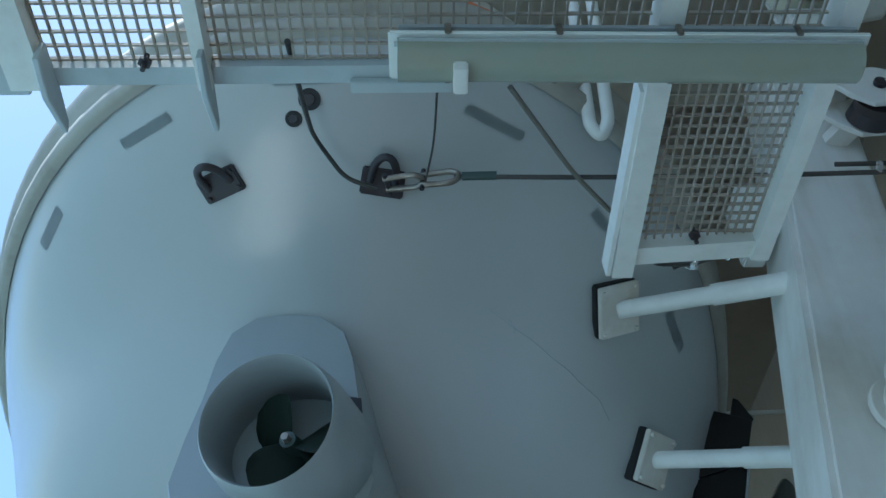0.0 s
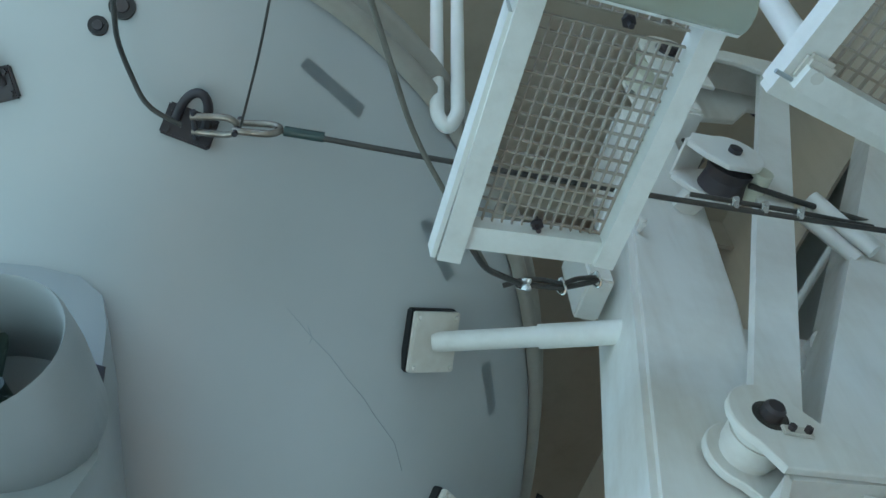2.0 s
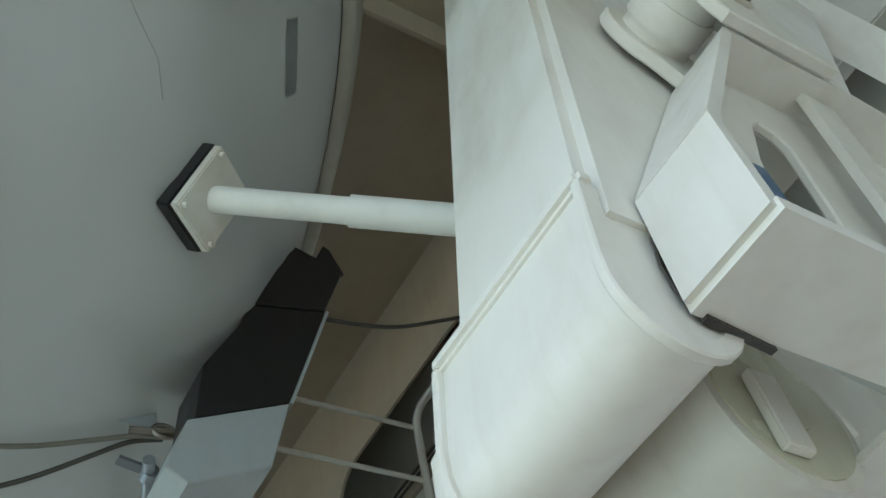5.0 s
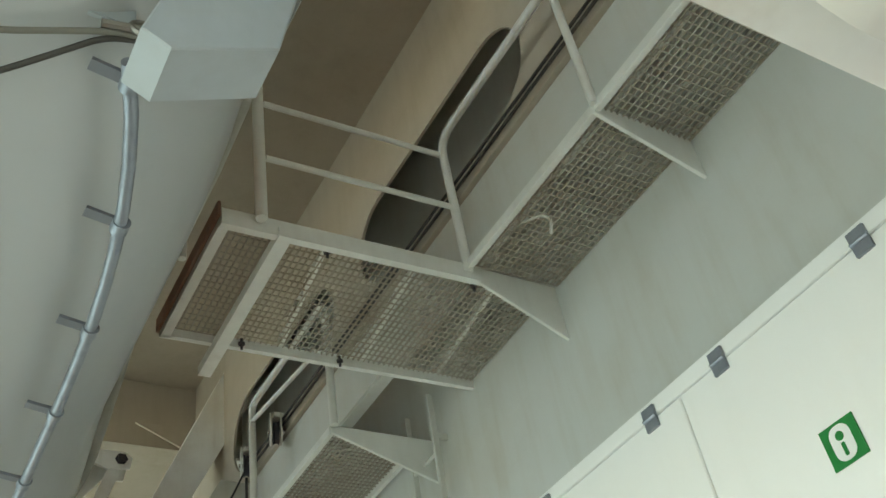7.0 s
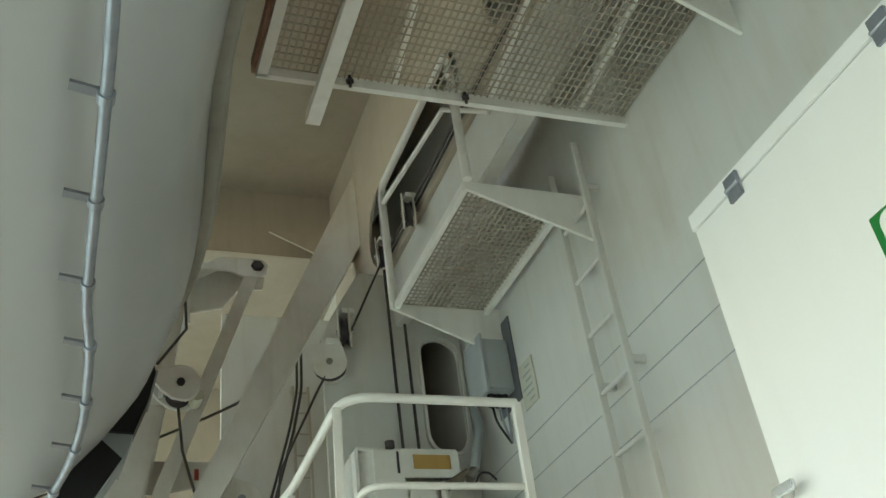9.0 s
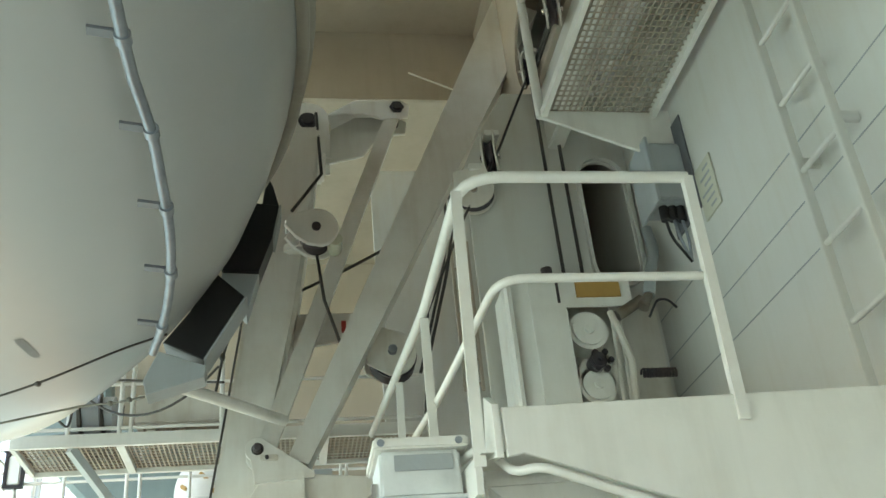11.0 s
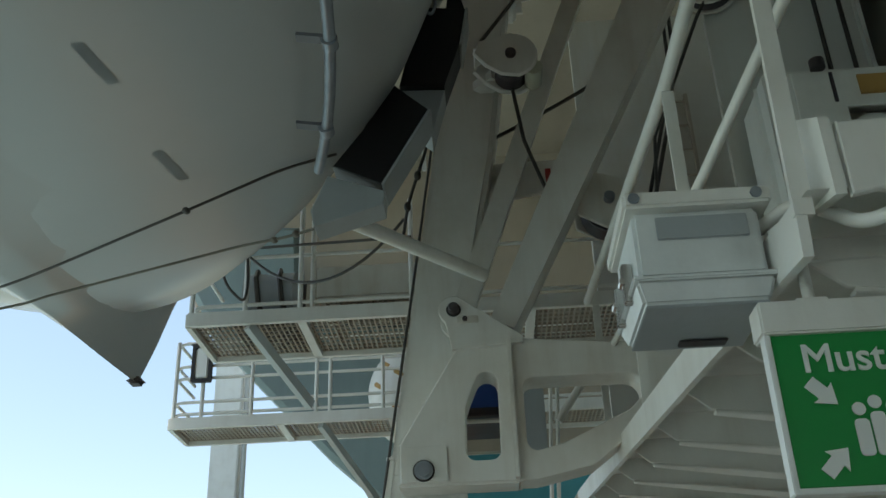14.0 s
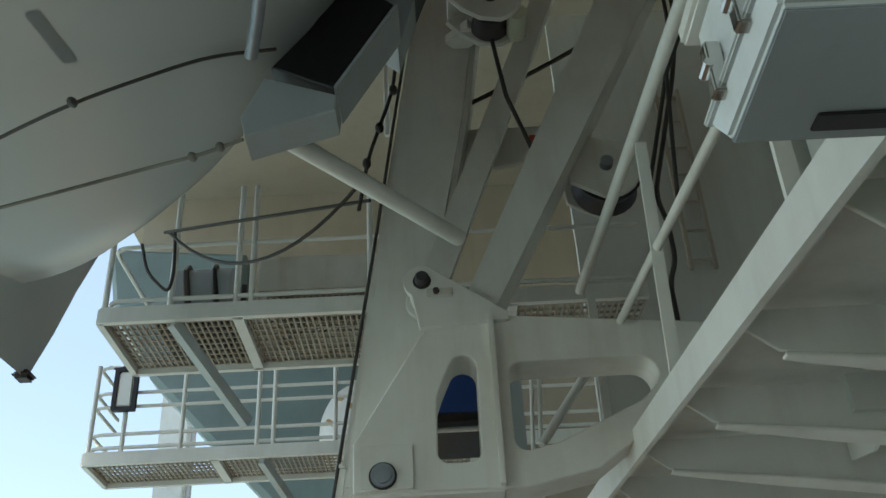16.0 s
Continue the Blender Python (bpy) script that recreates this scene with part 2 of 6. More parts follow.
def plate(outline, thick, m, holes=(), bev=0.0):
    """A flat plate: a 2D outline with holes, thick along its normal, laid by the matrix m (2D x, y -> m's x, y; z the normal)."""
    bm = bmesh.new()
    edges = []
    for loop in (outline, *holes):
        vs = [bm.verts.new((p[0], p[1], 0)) for p in loop]
        edges += [bm.edges.new((vs[i], vs[(i + 1) % len(vs)])) for i in range(len(vs))]
    bmesh.ops.triangle_fill(bm, edges=edges, use_beauty=True, use_dissolve=False)
    bmesh.ops.recalc_face_normals(bm, faces=bm.faces)
    if sum(f.normal.z for f in bm.faces) < 0:
        bmesh.ops.reverse_faces(bm, faces=bm.faces)
    ret = bmesh.ops.extrude_face_region(bm, geom=bm.faces[:])
    top = [v for v in ret["geom"] if isinstance(v, bmesh.types.BMVert)]
    for v in top:
        v.co.z += thick
    bmesh.ops.recalc_face_normals(bm, faces=bm.faces)
    if bev:
        es = [e for e in bm.edges if len(e.link_faces) == 2 and e.calc_face_angle(0) > 1.2 and abs(e.verts[0].co.z - e.verts[1].co.z) < 1e-5]
        bmesh.ops.bevel(bm, geom=es, offset=bev, segments=1, affect="EDGES", clamp_overlap=True)
    bm.transform(m)
    return smooth(bm, 35)


def plane_m(o, x, y):
    """A matrix that lays 2D x and y along the given directions, from o."""
    x, y = Vector(x).normalized(), Vector(y).normalized()
    z = x.cross(y)
    return Matrix(((x.x, y.x, z.x, o[0]), (x.y, y.y, z.y, o[1]), (x.z, y.z, z.z, o[2]), (0, 0, 0, 1)))


XZ = lambda y: plane_m((0, y, 0), (1, 0, 0), (0, 0, 1))      # 2D is x, z; grows towards -y
YZ = lambda x: plane_m((x, 0, 0), (0, 1, 0), (0, 0, 1))      # 2D is y, z; grows towards +x


def rect(x0, y0, x1, y1):
    return [(x0, y0), (x1, y0), (x1, y1), (x0, y1)]


def rrect(x0, y0, x1, y1, r, n=5):
    return (arc(x1 - r, y0 + r, r, -90, 0, n) + arc(x1 - r, y1 - r, r, 0, 90, n) + arc(x0 + r, y1 - r, r, 90, 180, n) + arc(x0 + r, y0 + r, r, 180, 270, n))


def grid_mesh(w, h, nx, ny, bar, depth, m, deep=None):
    """Welded or expanded mesh: flat bars both ways in one sheet, w by h."""
    bm = bmesh.new()

    def bar_at(x0, y0, x1, y1, z0, z1):
        v = [bm.verts.new((x, y, z)) for z in (z0, z1) for x, y in ((x0, y0), (x1, y0), (x1, y1), (x0, y1))]
        for f in ((3, 2, 1, 0), (4, 5, 6, 7), (0, 1, 5, 4), (1, 2, 6, 5), (2, 3, 7, 6), (3, 0, 4, 7)):
            bm.faces.new([v[i] for i in f])

    for i in range(nx + 1):
        x = w * i / nx
        bar_at(x - bar / 2, 0, x + bar / 2, h, 0, deep or depth)
    for j in range(ny + 1):
        y = h * j / ny
        bar_at(0, y - bar / 2, w, y + bar / 2, 0.001, depth + 0.001)
    bm.transform(m)
    return bm


def interp(x, table):
    xs = [p[0] for p in table]
    ys = [p[1] for p in table]
    return float(np.interp(x, xs, ys))


# ---- setting ----
def structure(name, bm, mat, label, category):
    return tagged(link(name, bm, mat), label, category, kind="structure")


WALL_X = 3.10
CEIL_Z = 7.15

sea_bm = bmesh.new()
bmesh.ops.create_grid(sea_bm, x_segments=2, y_segments=2, size=2500)
for v in sea_bm.verts:
    v.co.z = -15
structure("water", sea_bm, SEA, "calm blue-green sea far below the deck", "sea")
structure("floor", box((-1.3, -40, -0.12), (WALL_X, 60, 0.0), 0.0), DECK, "brown teak promenade deck beside the boats", "deck")
structure("wall_inboard", box((WALL_X, -40, 0), (WALL_X + 0.15, 60, CEIL_Z), 0.0), WALLP, "white painted steel house side with seams", "wall")
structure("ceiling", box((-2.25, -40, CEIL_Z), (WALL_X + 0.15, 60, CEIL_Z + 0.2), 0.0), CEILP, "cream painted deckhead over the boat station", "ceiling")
# Unseen mass over the deckhead, added to block sun and sky.
structure("wall_upper_blocker", box((-2.25, -40, CEIL_Z + 0.2), (WALL_X + 6, 60, CEIL_Z + 5), 0.0), WALLP, "unseen upper deck side added above the boats to block the sun", "wall")
# Unseen bulkhead, added to keep sky light from coming in aft.
structure("wall_aft_blocker", box((-0.55, -5.3, 0), (WALL_X, -5.2, CEIL_Z), 0.0), WALLP, "unseen white bulkhead added behind to block sky light", "wall")


# ---- lifeboat ----
XB = -1.05
Z_LEV = [4.60, 4.55, 4.48, 4.40, 4.30, 4.20, 4.08, 3.95, 3.82, 3.70, 3.60, 3.52, 3.46, 3.41, 3.375, 3.35, 3.335]
T_B = [(3.335, 0.05), (3.35, 0.32), (3.375, 0.64), (3.41, 0.96), (3.46, 1.22), (3.52, 1.40), (3.60, 1.55), (3.70, 1.68), (3.82, 1.79), (3.95, 1.88), (4.2, 1.97), (4.4, 2.01), (4.6, 2.04)]
T_AFT = [(3.335, 2.6), (3.35, 2.0), (3.375, 1.5), (3.41, 1.1), (3.46, 0.85), (3.52, 0.66), (3.60, 0.48), (3.70, 0.33), (3.82, 0.20), (3.95, 0.08), (4.08, -0.04), (4.20, -0.18), (4.30, -0.40), (4.40, -0.66), (4.48, -0.86), (4.55, -1.0), (4.60, -1.08)]
T_FWD = [(3.335, 6.80), (3.41, 7.22), (3.52, 7.54), (3.7, 7.66), (3.95, 7.78), (4.25, 7.95), (4.6, 8.49)]
T_P = [(3.335, 2.2), (3.46, 3.0), (3.7, 3.2), (4.0, 3.0), (4.3, 2.7), (4.6, 2.5)]
T_Q = [(3.335, 2.0), (3.46, 2.6), (3.7, 2.7), (4.0, 2.4), (4.3, 2.15), (4.6, 2.0)]
# fullness of the level curves towards the bow
T_PF = [(3.335, 1.4), (3.52, 1.95), (3.95, 2.18), (4.6, 2.27)]
T_QF = [(3.335, 1.05), (3.52, 1.85), (3.95, 1.46), (4.6, 1.2)]


def outline(z, n=24, grow=0.0):
    """A level curve of the hull, anticlockwise from the stern."""
    b, ya, yf, p, q = (interp(z, t) for t in (T_B, T_AFT, T_FWD, T_P, T_Q))
    b, ya, yf = b + grow, ya - grow, yf + grow
    pf, qf = interp(z, T_PF), interp(z, T_QF)
    pts = []
    for k in range(4 * n):
        a = 2 * math.pi * k / (4 * n)
        if k == n:
            p, q = pf, qf
        if k == 3 * n + 1:
            p, q = interp(z, T_P), interp(z, T_Q)
        s, c = abs(math.cos(a)) ** (2 / p), abs(math.sin(a)) ** (2 / q)
        x = b * c * (1 if math.sin(a) > 0 else -1)
        y = 3.07 - s * (3.07 - ya) if math.cos(a) > 0 else 4.73 + s * (yf - 4.73)
        if abs(math.cos(a)) < 1e-9:
            y = 3.9
        pts.append((x, y))
    return pts


def half_breadth(z, y):
    """Half the hull's breadth at a height and a station."""
    b, ya, yf, p, q = (interp(z, t) for t in (T_B, T_AFT, T_FWD, T_P, T_Q))
    if y > 3.9:
        p, q = interp(z, T_PF), interp(z, T_QF)
    s = (3.07 - y) / (3.07 - ya) if y < 3.07 else (y - 4.73) / (yf - 4.73) if y > 4.73 else 0
    return b * max(0.0, 1 - max(0.0, s) ** p) ** (1 / q)


def bow(p):
    """The sheer of the fore body: towards the stem the bottom drops and draws aft and inboard."""
    k = min(max((p[1] - 4.0) / 3.94, 0.0), 1.1)
    return Vector((p[0] + 0.33 * k, p[1] - 0.74 * k, p[2] - 0.20 * k))


def bow_mesh(bm):
    for v in bm.verts:
        v.co = bow(v.co)
    return bm


def hull_point(z, y, off=0.0):
    """A place on the inboard side of the hull, off metres clear of it."""
    h = 0.01
    x = XB + half_breadth(z, y)
    dz = (half_breadth(z + h, y) - half_breadth(z - h, y)) / (2 * h)
    dy = (half_breadth(z, y + h) - half_breadth(z, y - h)) / (2 * h)
    n = Vector((1, -dy, -dz)).normalized()
    return bow(Vector((x, y, z))) + n * off, n


def loop_skin(bm, loops, close_ends=True):
    n = len(loops[0])
    for u, v in zip(loops, loops[1:]):
        for i in range(n):
            bm.faces.new((u[i], u[(i + 1) % n], v[(i + 1) % n], v[i]))


def lifeboat(at):
    boat = thing("lifeboat", "large white lifeboat with orange-banded canopy hung in its davits", "lifeboat", at)
    bm = bmesh.new()
    loops = [[bm.verts.new((x + XB, y, z)) for x, y in outline(z)] for z in Z_LEV]
    loop_skin(bm, loops)
    last = [bm.verts.new((XB, v.co.y, 3.33)) for v in loops[-1]]
    loop_skin(bm, [loops[-1], last])
    bmesh.ops.remove_doubles(bm, verts=last, dist=0.0005)
    bmesh.ops.recalc_face_normals(bm, faces=bm.faces)
    for f in bm.faces:
        f.smooth = True
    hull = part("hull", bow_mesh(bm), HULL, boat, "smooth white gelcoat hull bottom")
    # rubbing strake: a rounded band with a groove
    bm = bmesh.new()
    prof = [(4.585, 0.0), (4.58, 0.03), (4.60, 0.055), (4.64, 0.06), (4.665, 0.035), (4.69, 0.035), (4.71, 0.075), (4.77, 0.09), (4.83, 0.075), (4.85, 0.03), (4.86, -0.02)]
    loops = []
    for z, g in prof:
        loops.append([bm.verts.new((x + XB, y, z)) for x, y in outline(4.6, grow=g)])
    loop_skin(bm, loops)
    bmesh.ops.recalc_face_normals(bm, faces=bm.faces)
    for f in bm.faces:
        f.smooth = True
    part("rubbing_strake", bow_mesh(bm), STRAKE, boat, "worn grey-brown rubbing strake")
    # canopy
    bm = bmesh.new()
    loops = []
    for z, g in ((4.84, -0.02), (5.0, -0.06), (5.35, -0.18), (5.75, -0.36), (6.15, -0.7), (6.35, -1.1), (6.42, -1.6)):
        loops.append([bm.verts.new((x + XB, y, z)) for x, y in outline(4.6, grow=g)])
    loop_skin(bm, loops)
    bm.faces.new(loops[-1])
    bmesh.ops.recalc_face_normals(bm, faces=bm.faces)
    for f in bm.faces:
        f.smooth = True
    part("canopy", bow_mesh(bm), CANOPY, boat, "cream moulded canopy")
    bm = bmesh.new()
    loops = [[bm.verts.new((x + XB, y, z)) for x, y in outline(4.6, grow=g)] for z, g in ((4.86, 0.012), (5.12, -0.075))]
    loop_skin(bm, loops)
    bmesh.ops.recalc_face_normals(bm, faces=bm.faces)
    smooth(bm, 180)
    part("canopy_band", bow_mesh(bm), ORANGE, boat, "orange band round the canopy")
    # forefoot: the keel ends in a fin that flares into the hull
    bm = bmesh.new()
    loops = []
    for y, zb, zt in ((4.6, 3.315, 3.342), (5.4, 3.305, 3.37), (6.0, 3.30, 3.42), (6.5, 3.30, 3.54), (6.9, 3.30, 3.70), (7.2, 3.305, 3.90), (7.45, 3.31, 4.10), (7.65, 3.315, 4.25), (7.8, 3.32, 4.36), (7.92, 3.325, 4.43), (7.99, 3.335, 4.46)):
        ring = []
        wt = max(0.09, half_breadth(zt, y) - 0.015)
        for k in range(-6, 7):
            u = abs(k) / 6
            w = 0.035 + (wt - 0.035) * u ** 1.35
            ring.append(bm.verts.new((XB + (1 if k > 0 else -1) * (w if k else 0), y, zb + (zt - zb) * u)))
        loops.append(ring)
    for u, v in zip(loops, loops[1:]):
        for i in range(12):
            bm.faces.new((u[i], u[i + 1], v[i + 1], v[i]))
    bm.faces.new(loops[-1])
    bmesh.ops.recalc_face_normals(bm, faces=bm.faces)
    smooth(bm, 50)
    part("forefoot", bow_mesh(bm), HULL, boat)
    part("keel_cap", bow_mesh(box((XB - 0.038, 7.92, 3.315), (XB + 0.038, 8.005, 3.35), 0.015)), DARKM, boat, "dark worn keel end cap")
    # skeg: a blunt fairing that the nozzle is hung on
    bm = bmesh.new()
    loops = []
    prof = [(0.0, 4.10), (0.13, 4.085), (0.22, 4.01), (0.265, 3.87), (0.29, 3.70), (0.33, 3.52), (0.36, 3.34), (0.30, 3.12), (0.16, 3.02), (0.0, 3.0)]
    for y, k, dz in ((-0.08, 1.0, 0.0), (-0.05, 1.03, 0.01), (0.25, 1.08, -0.02), (0.7, 1.13, -0.06), (1.3, 1.16, -0.10)):
        half = [(w * k, min(z + dz, 4.3) if z > 3.3 else max(z + dz, 3.0 + 0.22 * max(0, y))) for w, z in prof]
        ring = [(w, z) for w, z in half] + [(-w, z) for w, z in half[-2:0:-1]]
        loops.append([bm.verts.new((-1.29 + 0.20 * max(0, y) + w, y, z)) for w, z in ring])
    loop_skin(bm, loops)
    bm.faces.new(loops[0])
    bmesh.ops.recalc_face_normals(bm, faces=bm.faces)
    smooth(bm, 45)
    part("skeg", bm, SKEGP, boat, "skeg in a darker grey than the hull")
    part("zinc_block", plate([(-1.07, 3.69), (-0.985, 3.675), (-0.975, 3.58)], 0.05, XZ(-0.05), bev=0.004), DARKM, boat, "dark anode block")
    # steering nozzle, turned a little to one side with its propeller
    c0 = Vector((-1.275, -0.36, 3.405))
    turn = Matrix.Translation(c0) @ Matrix.Rotation(radians(-15), 4, "Z") @ Matrix.Rotation(radians(8), 4, "X") @ Matrix.Translation(-c0)
    bm = bmesh.new()
    prof = [(-0.37, 0.232), (-0.383, 0.240), (-0.37, 0.248), (-0.25, 0.264), (-0.02, 0.266), (-0.005, 0.25), (-0.02, 0.238), (-0.25, 0.222)]
    loops = [[bm.verts.new((-1.275 + r * math.cos(a), y, 3.405 + r * math.sin(a))) for a in [2 * math.pi * k / 40 for k in range(40)]] for y, r in prof + prof[:1]]
    loop_skin(bm, loops)
    bmesh.ops.remove_doubles(bm, verts=bm.verts, dist=0.0005)
    bmesh.ops.recalc_face_normals(bm, faces=bm.faces)
    bm.transform(turn)
    smooth(bm, 60)
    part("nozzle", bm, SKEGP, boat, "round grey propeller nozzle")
    prop = part("propeller", rod(turn @ Vector((-1.26, -0.22, 3.395)), turn @ Vector((-1.26, -0.02, 3.395)), 0.03, 16, 0.045), BRONZE, boat, "dark green-black three-bladed propeller")
    for k in range(3):
        bm = bmesh.new()
        rows_ = []
        for i in range(7):
            u = i / 6
            r = 0.02 + 0.19 * u
            half = 0.02 + 0.10 * math.sin(math.pi * min(1, u * 0.92 + 0.06)) ** 0.7
            row = []
            for j in range(7):
                w = (j / 6 - 0.5) * 2 * half
                tw = radians(52 - 26 * u)
                row.append(bm.verts.new((w * math.cos(tw), -w * math.sin(tw), r)))
            rows_.append(row)
        for a, b in zip(rows_, rows_[1:]):
            for j in range(6):
                bm.faces.new((a[j], a[j + 1], b[j + 1], b[j]))
        ret = bmesh.ops.solidify(bm, geom=bm.faces[:], thickness=0.010)
        bm.transform(turn @ Matrix.Translation((-1.26, -0.17, 3.395)) @ Matrix.Rotation(radians(-35 + 120 * k), 4, "Y"))
        smooth(bm, 60)
        part("blade", bm, BRONZE, prop)
    part("nut", join(rod(turn @ Vector((-1.26, -0.25, 3.395)), turn @ Vector((-1.26, -0.215, 3.395)), 0.014, 12), rod(turn @ Vector((-1.26, -0.23, 3.395)), turn @ Vector((-1.26, -0.21, 3.395)), 0.018, 6)), OLDSTEEL, prop, "small weathered shaft nut")
    return boat


boat = lifeboat((0, 0, 0))
# ---- fittings on the boat ----
def on_boat(z, y, w, h, thick, off, turn=0.0, side=1):
    """A matrix whose x runs along the hull, y up it and z out of it, at a station of the inboard side (side -1: outboard)."""
    p0, n = hull_point(z, y, off)
    if side < 0:
        p0, n = Vector((2 * XB - p0.x, p0.y, p0.z)), Vector((-n.x, n.y, n.z))
    up = (Vector((0, 0, 1)) - n * n.z).normalized()
    x = up.cross(n)
    m = Matrix(((x.x, up.x, n.x, p0.x), (x.y, up.y, n.y, p0.y), (x.z, up.z, n.z, p0.z), (0, 0, 0, 1)))
    return m @ Matrix.Rotation(radians(turn), 4, "Z")


def level_at(x, y):
    """The height of the hull bottom over a place in the plan."""
    lo, hi = 3.336, 4.6
    for _ in range(40):
        mz = (lo + hi) / 2
        if half_breadth(mz, y) < abs(x - XB):
            lo = mz
        else:
            hi = mz
    return hi


def padeye(z, y, side, turn):
    m = on_boat(z, y, 0, 0, 0, 0.0, turn, side)
    e = thing("padeye", "black-painted towing eye on a square plate bolted to the hull", "padeye", group="towing eyes")
    pl = part("plate", box((-0.085, -0.055, -0.01), (0.085, 0.055, 0.022), 0.006, m), DARKM, e)
    ring = [m @ Vector((0.046 * math.cos(a), 0.03 + 0.075 * math.sin(a), 0.035 + 0.05 * math.sin(a))) for a in [math.pi * k / 12 for k in range(13)]]
    part("eye", tube([m @ Vector((0.05, 0.0, 0.015))] + ring + [m @ Vector((-0.05, 0.0, 0.015))], 0.016, 10), DARKM, e)
    for sx in (-0.066, 0.066):
        for sy in (-0.036, 0.036):
            part("bolt", rod(m @ Vector((sx, sy, 0.015)), m @ Vector((sx, sy, 0.034)), 0.011, 6), DARKM, pl)
    return m


EYE = padeye(level_at(-0.90, -0.56), -0.56, 1, -6)
padeye(level_at(-1.53, -0.545), -0.545, -1, 10)


def tape(x0, y0, x1, y1, w=0.035):
    """A strip of tape laid on the hull between two places of the plan."""
    bm = bmesh.new()
    rows_ = []
    n = 8
    for i in range(n + 1):
        x, y = x0 + (x1 - x0) * i / n, y0 + (y1 - y0) * i / n
        s = Vector((-(y1 - y0), x1 - x0)).normalized() * w / 2
        row = []
        for k in (-1, 1):
            qx, qy = x + k * s.x, y + k * s.y
            row.append(bm.verts.new(bow((qx, qy, level_at(qx, qy) - 0.004))))
        rows_.append(row)
    for a, b in zip(rows_, rows_[1:]):
        bm.faces.new((a[0], a[1], b[1], b[0]))
    bmesh.ops.solidify(bm, geom=bm.faces[:], thickness=0.002)
    return tagged(link("tape_strip", bm, TAPE), "grey reflective tape strip stuck on the hull", "tape", "reflective tapes")


for args in ((-1.92, -0.637, -1.71, -0.774), (-0.575, -0.816, -0.35, -0.684), (-2.37, -0.112, -2.255, -0.302), (-0.039, -0.337, 0.114, -0.125),
             (0.359, 0.241, 0.453, 0.462), (-0.226, 5.165, -0.206, 5.396), (-0.232, 5.852, -0.218, 6.086), (-0.24, 4.45, -0.22, 4.68), (-1.30, -0.932, -1.026, -0.946)):
    tape(*args)


def fitting_ring(x, y, r):
    m = on_boat(level_at(x, y), y, 0, 0, 0, 0.0, 0, 1 if x > XB else -1)
    f = thing("drain_fitting", "dark round drain fitting set in the hull", "fitting", group="drains")
    part("flange", rod(m @ Vector((0, 0, -0.01)), m @ Vector((0, 0, 0.008)), r, 20), BLACKP, f)
    part("bore", rod(m @ Vector((0, 0, 0.004)), m @ Vector((0, 0, 0.014)), r * 0.6, 16, r * 0.5), DARKM, f)


fitting_ring(-1.164, -0.87, 0.042)
fitting_ring(-1.228, -0.80, 0.032)

# hairline scratches
for pts in ([(-0.471, -0.045), (-0.373, 0.028), (-0.29, 0.085), (-0.21, 0.151), (-0.14, 0.205), (-0.085, 0.258), (0.004, 0.339), (0.05, 0.42)], [(-0.39, 0.0), (-0.365, 0.035), (-0.372, 0.05)]):
    line = [Vector((x, y, level_at(x, y) - 0.0012)) for x, y in pts]
    tagged(link("scratch", tube(line, 0.0016, 5), GREYBOX), "thin dark scratch in the white gelcoat", "scratch")

# handhold rail under the bilge, on flat brackets
hr = thing("bilge_rail", "galvanised tube handhold rail on brackets under the hull", "rail")
def rail_at(y):
    return hull_point(3.60 - 0.03 * max(0.0, y - 4.4), y, 0.11)[0]


part("tube", tube([rail_at(1.36 + 0.158 * i) for i in range(31)], 0.019, 12), GALV, hr)
for i in range(10):
    q0 = rail_at(1.42 + 0.49 * i)
    up = Vector((0, 1, 0))
    part("bracket", beam(q0 + Vector((0.022, 0, 0.006)), q0 + Vector((-0.10, -0.01, 0.02)), 0.034, 0.012, 0.002, (0, 0, 1)), DARKSTEEL, hr)
    part("clamp", rod(q0 - up * 0.02, q0 + up * 0.02, 0.026, 12), GALV, hr)
# end fitting: a plate, a cross bolt and a small shackle where the ropes are tied
ef = Vector((0.325, 1.33, 3.56))
part("end_plate", box((-0.055, -0.006, -0.03), (0.055, 0.006, 0.05), 0.002, Matrix.Translation(ef + Vector((-0.01, -0.03, 0.05)))), GREYBOX, hr, "dull grey end plate")
part("end_bolt", rod(ef + Vector((-0.03, -0.03, 0)), ef + Vector((0.10, -0.04, 0.02)), 0.012, 8), OLDSTEEL, hr)
part("end_shackle", tube([ef + Vector((0.07 + 0.035 * math.cos(t), -0.04, 0.015 + 0.022 * math.sin(t))) for t in [2 * math.pi * k / 14 for k in range(15)]], 0.008, 8), OLDSTEEL, hr)


